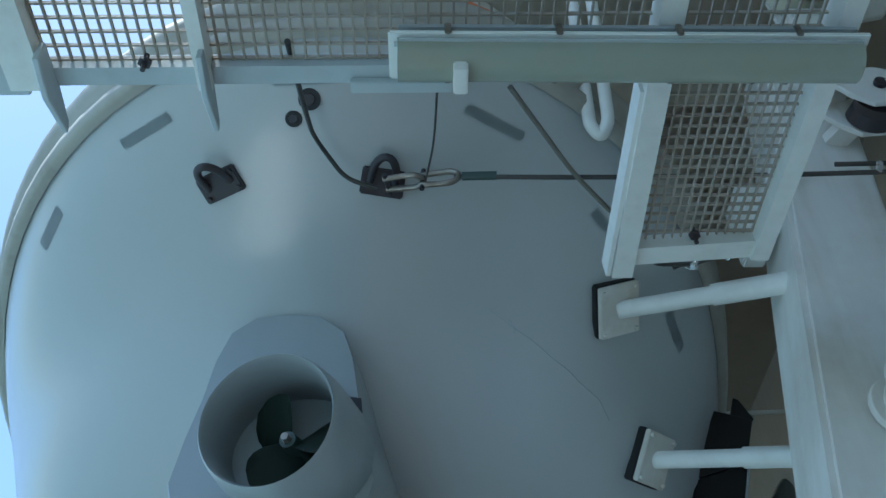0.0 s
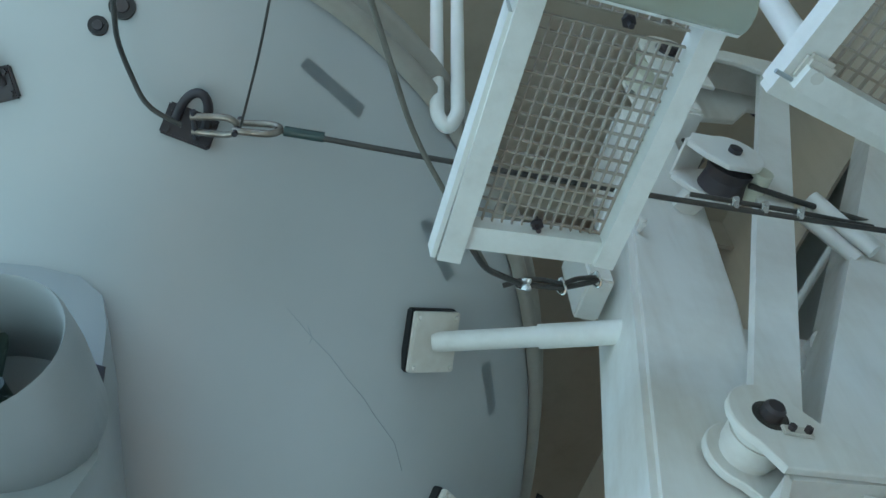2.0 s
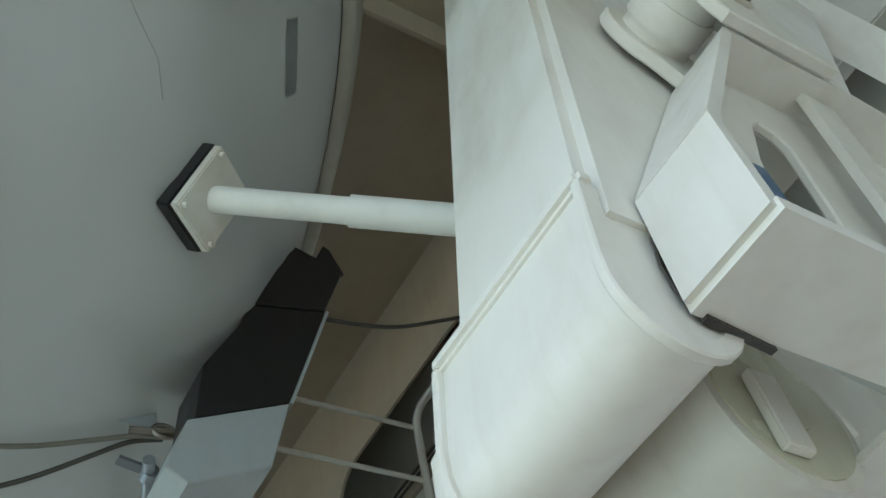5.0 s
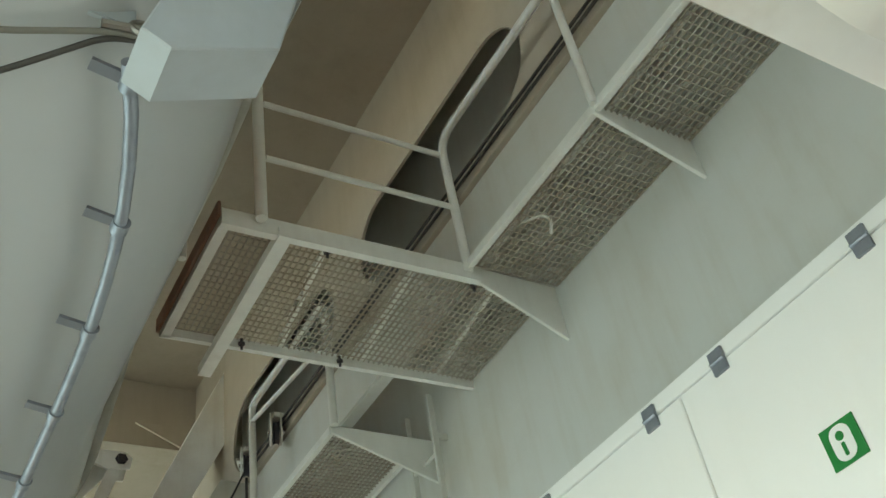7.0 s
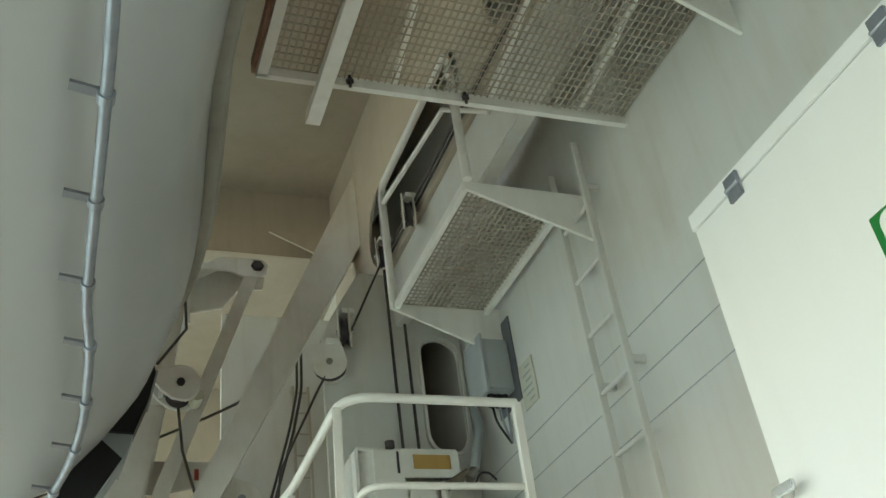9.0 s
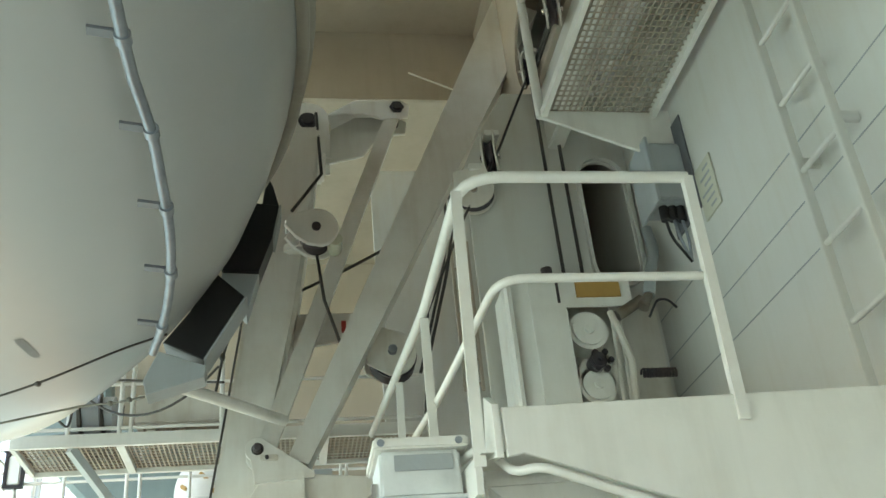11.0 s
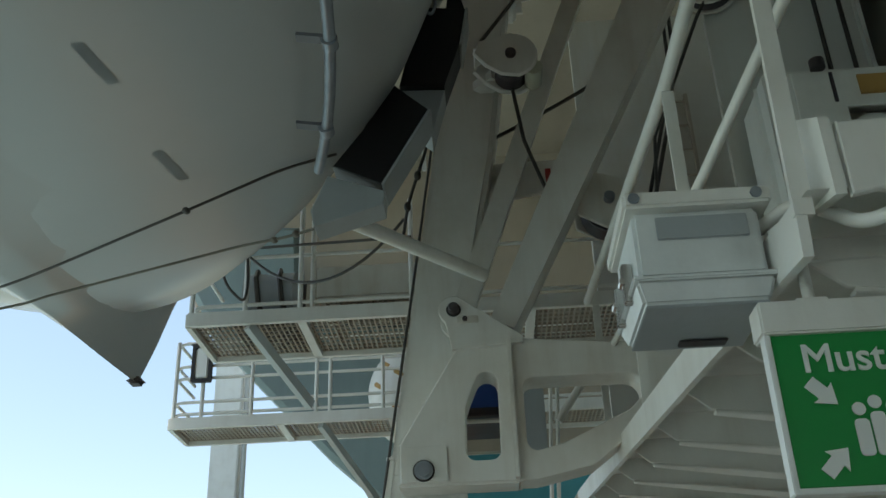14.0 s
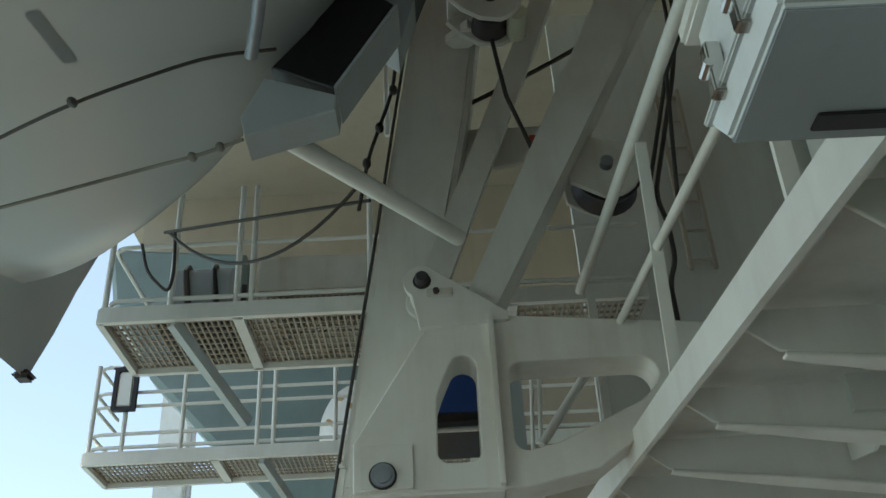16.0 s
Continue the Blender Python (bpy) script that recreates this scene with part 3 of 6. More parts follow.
# ---- skates between boat and davit ----
def skate(upper, lower, tail, y_up, y_low, deep, fin, hook):
    """Two black box shoes, hinged to each other, with a grey tail; the outlines are x, z."""
    s = thing("boat_skate", "black steel skate with grey ends hooked along the hull side", "skate", group="boat skates")
    part("upper_shoe", plate(upper, deep, XZ(y_up + deep), bev=0.004), BLACKP, s)
    part("lower_shoe", plate(lower, deep, XZ(y_low + deep), bev=0.004), BLACKP, s)
    a, b = Vector(upper[-1]), Vector(upper[-2])
    c, d = Vector(lower[0]), Vector(lower[1])
    part("joint", plate([tuple(a), tuple(b), tuple(d), tuple(c)], deep * 0.8, XZ(max(y_up, y_low) + deep), bev=0.003), GREYBOX, s, "scuffed grey hinge plate")
    for outline_, y0 in ((upper, y_up), (lower, y_low)):
        e0_, e1_ = [(upper[2], upper[3]), (lower[1], lower[2])][outline_ is lower]
        part("edge_strip", beam((e0_[0] + 0.006, y0 + deep / 2, e0_[1]), (e1_[0] + 0.006, y0 + deep / 2, e1_[1]), deep + 0.01, 0.010, 0.002, (1, 0, -0.4)), GREYBOX, s)
    part("tail", plate(tail, deep * 0.75, XZ(y_low + deep * 0.7), bev=0.004), GREYBOX, s, "scuffed grey steel tail")
    part("fin", plate(fin, 0.014, XZ(y_up + 0.03), bev=0.002), BLACKP, s)
    hp = Vector(hook)
    ring = [hp + Vector((0.022 * math.cos(a_), 0, 0.06 * math.sin(a_))) for a_ in [2 * math.pi * k / 14 for k in range(15)]]
    part("hook", tube(ring, 0.007, 8), GALV, s, "bent galvanised hook")
    return s


skate([(0.63, 4.20), (0.713, 4.374), (0.86, 4.33), (0.925, 4.30), (0.841, 4.06), (0.56, 3.975)],
      [(0.56, 3.965), (0.841, 4.05), (0.689, 3.571), (0.404, 3.425), (0.42, 3.639), (0.53, 3.86)],
      [(0.381, 3.405), (0.687, 3.565), (0.626, 3.309), (0.392, 3.19), (0.33, 3.228)], 1.05, 1.05, 0.20, [(0.82, 4.33), (0.865, 4.453), (0.89, 4.44), (0.942, 4.32), (0.90, 4.28)], (0.655, 1.03, 4.28))
sk = skate([(0.745, 4.19), (0.796, 4.368), (0.985, 4.344), (0.95, 4.15), (0.88, 3.946), (0.693, 3.957)],
           [(0.676, 3.855), (0.819, 3.72), (0.632, 3.393), (0.447, 3.486), (0.56, 3.64)],
           [(0.43, 3.44), (0.645, 3.362), (0.64, 3.305), (0.385, 3.225), (0.368, 3.295)], 6.08, 5.92, 0.16, [(0.90, 4.35), (0.924, 4.549), (0.955, 4.47), (0.985, 4.344)], (0.835, 6.05, 4.36))
part("brace", tube([(0.47, 6.08, 3.345), (1.0, 6.77, 3.39)], 0.031, 14), WHITE, sk, "white tubular brace")


# ---- ropes on the hull ----
def hull_rope(pts, r, mat, name, label, knots=()):
    t = thing(name, label, "rope")
    part("rope", tube(round_path(pts, 0.15), r, 8), mat, t)
    for k in knots:
        bm = bmesh.new()
        bmesh.ops.create_icosphere(bm, subdivisions=2, radius=r * 2.6)
        bm.transform(Matrix.Translation(k) @ Matrix.Diagonal((1, 1.4, 0.8, 1)))
        smooth(bm, 180)
        part("knot", bm, mat, t)


k1 = Vector((-0.035, 5.73, 3.22))
hull_rope([bow((-1.75, 6.86, 3.25)), bow((-1.05, 6.57, 3.272)), bow((-0.878, 6.49, 3.285)), k1, (0.30, 5.76, 3.39), (0.47, 5.86, 3.50)], 0.0055, CABLE, "grab_line", "dark knotted grab line slung below the bow", (k1,))
hull_rope([bow((-1.75, 6.95, 3.25)), bow((-1.05, 6.755, 3.272)), bow((-0.975, 6.735, 3.285)), (0.10, 6.05, 3.24), (0.25, 5.98, 3.22), (0.38, 5.92, 3.22)], 0.0055, ROPE, "grab_line", "worn brown grab line slung below the bow", (Vector((0.22, 5.995, 3.224)), Vector((0.31, 5.95, 3.22))))
hull_rope([(0.40, 1.31, 3.57), (0.31, 1.31, 3.55), (-0.02, 1.36, 3.44), (-0.9, 1.33, 3.34)], 0.008, ROPE, "grab_line", "thin rope tied to the bilge rail end")
hull_rope([(0.40, 1.32, 3.57), (0.31, 1.32, 3.54), (0.027, 1.50, 3.43), (-0.9, 1.9, 3.31)], 0.008, CABLE, "grab_line", "dark rope tied to the bilge rail end")
hull_rope([(0.85, 1.10, 4.07), (1.13, 1.10, 4.13), (1.475, 1.10, 4.34)], 0.008, CABLE, "control_line", "dark control line slung from the skate")

# remote release line along the strake and the lines round its eye
hull_rope([(-0.49, -1.40, 3.84), (-0.22, -0.86, 4.06), (0.0, -0.60, 4.06), (0.12, -0.47, 4.02)], 0.009, ROPE, "wire_sling", "grey laid wire sling running down past the strake")
e0 = EYE @ Vector((0, 0.0, 0.085))
hull_rope([(-1.12, -1.55, 3.86), (-1.135, -1.09, 4.14), e0 + Vector((-0.25, -0.20, 0.05)), e0 + Vector((-0.14, -0.03, 0.0)), e0 + Vector((-0.02, 0.0, -0.02))], 0.009, CABLE, "trip_line", "black line hanging to the towing eye")
hull_rope([e0 + Vector((0.16, -0.01, -0.01)), (e0.x + 0.19, -1.05, 4.02), (e0.x + 0.20, -1.46, 3.90)], 0.004, CABLE, "trip_line", "thin wire hanging to the shackle")


def shackle(a, b):
    s = thing("shackle", "weathered steel bow shackles joining the wire to the eye", "shackle")
    a, b = Vector(a), Vector(b)
    d = (b - a)
    u = d.normalized()
    v = Vector((0, 0, 1)).cross(u).normalized()
    w = u.cross(v)
    for i, (k0, ax) in enumerate(((0.0, v), (0.5, w))):
        o = a + d * k0
        ln = d.length * 0.5
        pts = [o + u * (ln * 0.05) + ax * 0.026, o + u * (ln * 0.4) + ax * 0.03] + [o + u * (ln * 0.8 + 0.045 * math.sin(t)) + ax * 0.032 * math.cos(t) for t in [math.pi * k / 8 for k in range(9)]] + [o + u * (ln * 0.4) - ax * 0.03, o + u * (ln * 0.05) - ax * 0.026]
        part("bow", tube(pts, 0.012, 8), OLDSTEEL, s)
        part("pin", rod(o + u * ln * 0.12 - ax * 0.05, o + u * ln * 0.12 + ax * 0.055, 0.010, 8), DARKM, s)
    return s


SH1 = e0 + Vector((0.27, -0.055, -0.02))
shackle(e0 + Vector((0.0, 0, 0.0)), SH1)


def wire_clip(at, along):
    c = thing("wire_clip", "bright wire rope clip on a black wire", "clip", group="wire clips")
    at, u = Vector(at), Vector(along).normalized()
    v = u.orthogonal().normalized()
    w = u.cross(v)
    pts = [at - v * 0.03 + w * 0.012] + [at + v * (0.022 * math.sin(t)) + w * 0.016 * math.cos(t) for t in [math.pi * k / 6 for k in range(7)]] + [at - v * 0.03 - w * 0.012]
    part("u_bolt", tube(pts, 0.0055, 6), CHROME, c)
    part("saddle", box((-0.012, -0.02, -0.02), (0.012, 0.0, 0.02), 0.003, plane_m(at - v * 0.008, u, v)), CHROME, c)
    for s in (-1, 1):
        part("nut", rod(at - v * 0.022 + w * 0.012 * s, at - v * 0.034 + w * 0.012 * s, 0.010, 6), CHROME, c)


def bowsing_wire():
    w = thing("bowsing_wire", "black wire with clips from the towing eye to the davit", "wire")
    end = Vector((1.62, -0.90, 4.05))
    a = SH1
    part("wire", tube(sag(a, end, 0.03), 0.0095, 10), CABLE, w)
    u = (end - a).normalized()
    part("sleeve", rod(a + u * 0.03, a + u * 0.16, 0.017, 12), SLEEVE, w, "dark green heat-shrink sleeve")
    part("doubled_end", tube([a + u * 1.38 + Vector((0, 0, 0.02)), a + u * 1.75 + Vector((0, 0, 0.018)), a + u * 2.0 + Vector((0, 0, 0.0))], 0.009, 8), CABLE, w)
    return a, u


wa, wu = bowsing_wire()
for k in (1.52, 1.62, 1.74):
    wire_clip(wa + wu * k, wu)
sw = thing("slack_wire", "slack black wire with clips looped to the davit lug", "wire")
sp = [Vector((-0.02, -0.62, 4.00)), Vector((0.11, -0.48, 3.985)), Vector((0.274, -0.388, 4.065)), Vector((0.461, -0.315, 4.184)), Vector((0.625, -0.294, 4.297)), Vector((0.66, -0.28, 4.36))]
part("wire", tube(round_path(sp, 0.05), 0.0105, 10), CABLE, sw)
part("tail", tube(round_path([sp[2] + Vector((-0.06, 0.02, 0.0))] + [q.lerp(r, k) + Vector((0.004, -0.012, off)) for q, r, k, off in ((sp[2], sp[3], 0.0, 0.010), (sp[2], sp[3], 0.45, 0.024), (sp[3], sp[4], 0.0, 0.010), (sp[3], sp[4], 0.4, 0.026), (sp[4], sp[5], 0.0, 0.012))], 0.03), 0.0095, 8), CABLE, sw)
for q, d in ((sp[2], (1, 0.6, 0.8)), (sp[3], (1, 0.5, 1)), (sp[4], (1, 0.5, 1))):
    wire_clip(q, d)


# ---- davits ----
def sheave(parent, at, axis, r, cheek_mat=WHITE):
    """A block: grooved wheel between two cheek plates."""
    at, ax = Vector(at), Vector(axis).normalized()
    part("wheel", join(rod(at - ax * 0.022, at - ax * 0.006, r, 22, r * 0.86), rod(at - ax * 0.006, at + ax * 0.006, r * 0.86, 22), rod(at + ax * 0.006, at + ax * 0.022, r * 0.86, 22, r)), DARKM, parent, "greasy dark sheave wheel")
    v = Vector((0, 0, 1)) if abs(ax.z) < 0.9 else Vector((0, 1, 0))
    u = v.cross(ax).normalized()
    out = arc(0, 0, r * 1.08, 180, 360, 10) + [(r * 1.0, r * 1.3), (-r * 0.7, r * 1.5)]
    for s in (-0.045, 0.032):
        part("cheek", plate(out, 0.012, plane_m(at + ax * s, u, v), bev=0.002), cheek_mat, parent)
    part("axle", rod(at - ax * 0.06, at + ax * 0.06, r * 0.2, 12), CHROME, parent)


def davit(at, inner):
    d = thing("davit", "white painted steel boat davit with leaning arm and links", "davit", at, "davits")
    lean = lambda z: 0.452 + 0.164 * (z - 2.62) + (0.085 - 0.016 * (z - 2.7) if inner else 0)
    pz = 3.265 if inner else 3.37  # height of the upper pivot
    bm = bmesh.new()
    rings = []
    widths = (0.34, 0.30, 0.27, 0.31, 0.31, 0.30, 0.28) if inner else (0.34, 0.38, 0.42, 0.42, 0.36, 0.30, 0.28)
    for z, w in zip((2.55, 2.8, 3.4, 4.2, 5.0, 5.35, 5.62), widths):
        x0 = lean(z)
        rings.append([bm.verts.new(q) for q in ((x0, -0.40, z), (x0 + w, -0.40, z), (x0 + w, -0.02, z), (x0, -0.02, z))])
    loop_skin(bm, rings)
    bm.faces.new(rings[0][::-1])
    bm.faces.new(rings[-1])
    bmesh.ops.recalc_face_normals(bm, faces=bm.faces)
    bevel(bm, 0.024)
    part("arm", bm, DAVITP, d)
    # foot of the arm: casing with a rounded end and a flange round its top
    fx, fr, rx = (0.69, 0.18, 0.86) if inner else (0.525, 0.098, 0.66)
    dx = 0.085 if inner else 0.0
    foot = [(0.45 + dx, 2.64), (0.427 + dx, 2.46)] + arc(fx, 2.43, fr, 185, 345, 12) + [(rx, 2.60), (rx + 0.02, 2.70)]
    part("arm_foot", plate(foot, 0.40, XZ(0.01), bev=0.01), DAVITP, d)
    for y in (-0.377, 0.024):
        lip = [(q[0] - 0.012, q[1] + 0.004) for q in foot[:2]] + arc(fx, 2.43, fr + 0.013, 185, 345, 12) + [(rx + 0.005, 2.60), (rx - 0.03, 2.60)] + arc(fx, 2.43, fr - 0.02, 345, 185, 12) + [(0.452 + dx, 2.46), (0.475 + dx, 2.64)]
        part("flange", plate(lip, 0.018, XZ(y), bev=0.003), DAVITP, d)
    part("top_flange", box((0.435 + dx, -0.40, 2.635), (0.47 + dx, 0.02, 2.665), 0.008), DAVITP, d)
    if inner:
        out = [(0.60, 2.49), (1.18, 2.485), (1.42, 2.535), (1.95, 2.92), (1.95, 3.05), (1.105, 3.125), (0.89, 3.135), (0.60, 2.66)]
        h1 = arc(0.925, 2.62, 0.042, 180, 270, 5) + arc(0.99, 2.62, 0.042, 270, 360, 5) + arc(0.985, 2.92, 0.05, 0, 150, 8) + [(0.905, 2.86), (0.888, 2.81)]
        h2 = arc(1.19, 2.655, 0.045, 180, 290, 6) + [(1.30, 2.635), (1.60, 2.77)] + arc(1.60, 2.865, 0.07, -30, 90, 6) + arc(1.19, 2.89, 0.045, 90, 180, 5)
        rim = [(0.60, 2.49), (0.60, 2.66), (0.89, 3.135), (1.105, 3.115), (1.95, 3.05)]
        webs, depths = (-0.41,), ((-0.56, -0.415),)
    else:
        out = [(0.53, 2.40), (1.10, 2.40), (1.30, 2.48), (1.95, 2.92), (1.95, 3.12), (1.16, 3.21), (0.86, 3.18), (0.54, 2.62)]
        h1 = [(0.75, 2.50), (0.92, 2.53), (0.975, 2.83), (1.0, 2.98), (0.985, 3.02), (0.95, 3.035), (0.915, 3.0), (0.84, 2.83)]
        h2 = [(1.26, 2.69), (1.34, 2.66), (1.64, 2.85), (1.68, 2.91), (1.64, 2.97), (1.30, 3.0), (1.26, 2.96)]
        rim = [(0.53, 2.40), (0.54, 2.62), (0.86, 3.18), (1.16, 3.21), (1.95, 3.12)]
        webs, depths = (-0.455, 0.06), ((-0.57, -0.405), (0.06, 0.19))
        part("stiffener", beam((1.16, -0.52, 3.19), (1.01, -0.52, 2.42), 0.09, 0.02, 0.003, (0, 1, 0)), DAVITP, d)
        part("pivot_drum", join(rod((0.86, -0.24, 2.46), (0.86, 0.12, 2.46), 0.15, 28), rod((0.86, -0.26, 2.46), (0.86, -0.24, 2.46), 0.155, 28, 0.15)), WHITE_OLD, d, "yellowed pivot drum")
        part("drum_face", join(rod((0.86, -0.264, 2.46), (0.86, -0.258, 2.46), 0.135, 28), rod((0.86, -0.27, 2.46), (0.86, -0.262, 2.46), 0.05, 20)), YELLOWED, d)
        part("drum_tab", box((0.79, -0.285, 2.35), (0.85, -0.265, 2.50), 0.004), DAVITP, d)
        # Dark pieces paint in the gap's shadow along with its grease.
        part("gap_shade_grease", plate([(0.60, 2.60), (0.569, 2.605), (0.535, 2.55), (0.522, 2.48), (0.526, 2.43), (0.545, 2.392), (0.60, 2.40)], 0.003, XZ(-0.3965), bev=0.0), CABLE, d, "dark piece for shade and grease in the gap of the foot")
        part("gap_shade_grease", beam((0.55, -0.402, 2.388), (0.68, -0.392, 2.388), 0.012, 0.012, 0.002), CABLE, d, "dark line for shade and grease under the cheek")
        part("floor_plate", box((0.98, -0.42, 2.385), (1.10, 0.08, 2.40), 0.003), DAVITP, d)
    for y in webs:
        part("cheek", plate(out, 0.17 if inner else 0.02, XZ(y), (h1, h2), 0.004), DAVITP, d)
    # flanges that give the cheeks their box depth
    for y0, y1 in depths:
        for a, b in zip(rim, rim[1:]):
            part("flange", beam((a[0], (y0 + y1) / 2, a[1]), (b[0], (y0 + y1) / 2, b[1]), y1 - y0, 0.022, 0.004, (-(b[1] - a[1]), 0, b[0] - a[0])), DAVITP, d)
        part("bottom_flange", beam((rim[0][0], (y0 + y1) / 2, rim[0][1]), (1.10, (y0 + y1) / 2, rim[0][1]), y1 - y0 + 0.012, 0.024, 0.004), DAVITP, d)
        part("bottom_flange", beam((1.10, (y0 + y1) / 2, rim[0][1]), (1.95, (y0 + y1) / 2, 2.915), y1 - y0 + 0.012, 0.024, 0.004, (-0.5, 0, 1)), DAVITP, d)
    if inner:
        part("stiffener", box((1.085, -0.62, 2.49), (1.105, -0.578, 3.115), 0.003), DAVITP, d)
    if inner:
        part("pivot_pin", join(rod((0.70, -0.61, 2.54), (0.70, -0.02, 2.54), 0.040, 20), rod((0.70, -0.62, 2.54), (0.70, -0.60, 2.54), 0.03, 16)), GALV, d)
        part("grease_ring", rod((0.70, -0.598, 2.54), (0.70, -0.596, 2.54), 0.047, 28), CABLE, d, "dark grease ring")
        part("pivot_plate", plate(rrect(0.625, 2.495, 0.80, 2.645, 0.01), 0.012, XZ(-0.582), bev=0.002), DAVITP, d)
    # upper pivot with its boss and locking plate
    lr = 0.068 if inner else 0.125
    part("boss", join(rod((0.855, -0.58, pz), (0.855, -0.42, pz), lr * 0.66, 28), rod((0.855, -0.53, pz), (0.855, -0.47, pz), lr * 0.72, 28)), DAVITP, d)
    lug = arc(0.855, pz, lr, 70, 235, 12) + [(0.84, pz - 0.19), (1.16, pz - 0.17), (1.16, pz - 0.14)]
    part("lug", plate(lug, 0.028, XZ(-0.575), bev=0.006), DAVITP, d)
    part("lug", plate(arc(0.855, pz, lr, 60, 250, 12) + [(0.90, pz - 0.21), (1.0, pz - 0.17)], 0.03, XZ(-0.415), bev=0.006), DAVITP, d)
    pr = 0.026 if inner else 0.033
    part("link_pin", join(rod((0.855, -0.635, pz), (0.855, -0.59, pz), pr, 20), rod((0.855, -0.645, pz), (0.855, -0.635, pz), pr * 0.75, 20, pr)), DARKM, d, "greasy steel pin")
    part("lock_plate", box((0.87, -0.615, pz - 0.07), (0.965, -0.603, pz - 0.035), 0.004), WHITE_OLD, d)
    for x in ((0.905,) if inner else (0.895, 0.945)):
        part("bolt", rod((x, -0.63, pz - 0.053), (x, -0.61, pz - 0.053), 0.012, 6), DARKM, d)
    part("grease_ring", rod((0.855, -0.605, pz), (0.855, -0.6035, pz), 0.034 if inner else 0.055, 24), CABLE, d, "dark grease round the pin")
    part("link", beam((0.89, -0.55, pz - 0.01), (1.84, -0.02 if inner else -0.57, 6.05), 0.05, 0.105 if inner else 0.15, 0.008, (1, 0, -0.35)), DAVITP, d)
    part("link_web", beam((0.91, -0.50, pz - 0.01), (1.85, 0.04 if inner else -0.51, 5.98), 0.14, 0.02, 0.004, (1, 0, -0.35)), DAVITP, d)
    if inner:
        part("brace", beam((1.073, -0.42, pz - 0.055), (2.777, -0.35, 6.737), 0.24, 0.12, 0.012, (1, 0, -0.46), 0.26, 0.35), DAVITP, d)
        part("hanger", tube([(0.72, -0.26, 4.70), (0.723, -0.26, 4.22)], 0.012, 8), WHITE, d, "thin white hanger rod")
    else:
        part("brace", beam((1.15, -0.42, pz - 0.09), (3.05, -0.35, 6.75), 0.26, 0.29, 0.02, (1, 0, -0.46)), DAVITP, d)
    if not inner:
        part("side_brace", beam((1.85, -0.45, 4.75), (2.55, -0.75, 3.0), 0.12, 0.14, 0.01, (0, 1, 0)), DAVITP, d)
    # head: sheave box and folded plate to the link
    hy = 0.0 if inner else -0.54
    hx, hz = 1.19, 5.90
    box_out = [(hx - 0.14, hz - 0.32), (hx + 0.16, hz - 0.32), (hx + 0.15, hz)] + arc(hx, hz + 0.02, 0.15, 10, 170, 12) + [(hx - 0.15, hz)]
    for y in (hy - 0.06, hy + 0.16):
        part("head_cheek", plate(box_out, 0.02, XZ(y), bev=0.006), DAVITP, d)
    part("head_wheel", join(rod((hx, hy - 0.05, hz - 0.05), (hx, hy + 0.03, hz - 0.05), 0.165, 28, 0.145), rod((hx, hy + 0.03, hz - 0.05), (hx, hy + 0.11, hz - 0.05), 0.145, 28, 0.165)), YELLOWED, d, "cream sheave wheel")
    part("head_axle", join(rod((hx, hy - 0.115, hz), (hx, hy + 0.20, hz), 0.045, 16), rod((hx, hy - 0.09, hz), (hx, hy - 0.08, hz), 0.07, 20)), DARKM, d)
    part("head_plate", plate([(hx + 0.14, hz + 0.06), (1.55, 6.10), (1.88, 6.11), (1.95, 6.06), (1.93, 5.95), (1.74, 5.93), (1.60, 5.74), (hx + 0.12, 5.66)], 0.03, XZ(hy + 0.16), bev=0.006), DAVITP, d)
    part("head_fold", plate([(hx + 0.14, hz + 0.06), (1.55, 6.10), (1.88, 6.11), (1.95, 6.06), (1.93, 5.95), (1.74, 5.93), (1.60, 5.98)], 0.03, XZ(hy - 0.05), bev=0.006), DAVITP, d)
    part("head_fold", beam((hx + 0.14, hy + 0.05, hz + 0.065), (1.55, hy + 0.05, 6.105), 0.22, 0.018, 0.004, (-0.3, 0, 1)), DAVITP, d)
    part("head_fold", beam((1.55, hy + 0.05, 6.105), (1.90, hy + 0.05, 6.11), 0.22, 0.018, 0.004, (0, 0, 1)), DAVITP, d)
    part("link_bolt", join(rod((1.85, hy - 0.12, 6.03), (1.85, hy + 0.2, 6.03), 0.035, 14), rod((1.85, hy - 0.10, 6.03), (1.85, hy - 0.09, 6.03), 0.055, 6)), DARKM, d)
    part("link_socket", box((1.02, min(hy, -0.3), 5.45), (1.30, max(hy + 0.1, 0.0), 5.62), 0.02), DAVITP, d)
    # block half-way up the arm, standing on it
    by = -0.02 if inner else -0.05
    bz = -0.14 if inner else 0.0
    bx = 0.05 if inner else 0.0
    blk = arc(1.155 + bx, 4.78 + bz, 0.14 if inner else 0.125, -75 if inner else -60, 120, 12) + [(1.0 + bx, 4.88 + bz), (0.96 + bx, 4.80 + bz), (1.02 + bx, 4.72 + bz), (1.10 + bx, 4.66 + bz)]
    for y in (-0.62, -0.46):
        part("block_cheek", plate(blk, 0.025, XZ(y + by), bev=0.010), DAVITP, d)
    part("block_top", beam((0.97 + bx, -0.545 + by, 4.84 + bz), (1.10 + bx, -0.545 + by, 4.905 + bz), 0.17, 0.012, 0.004, (-0.4, 0, 1)), DAVITP, d)
    bw = 0.085 if inner else 0.10
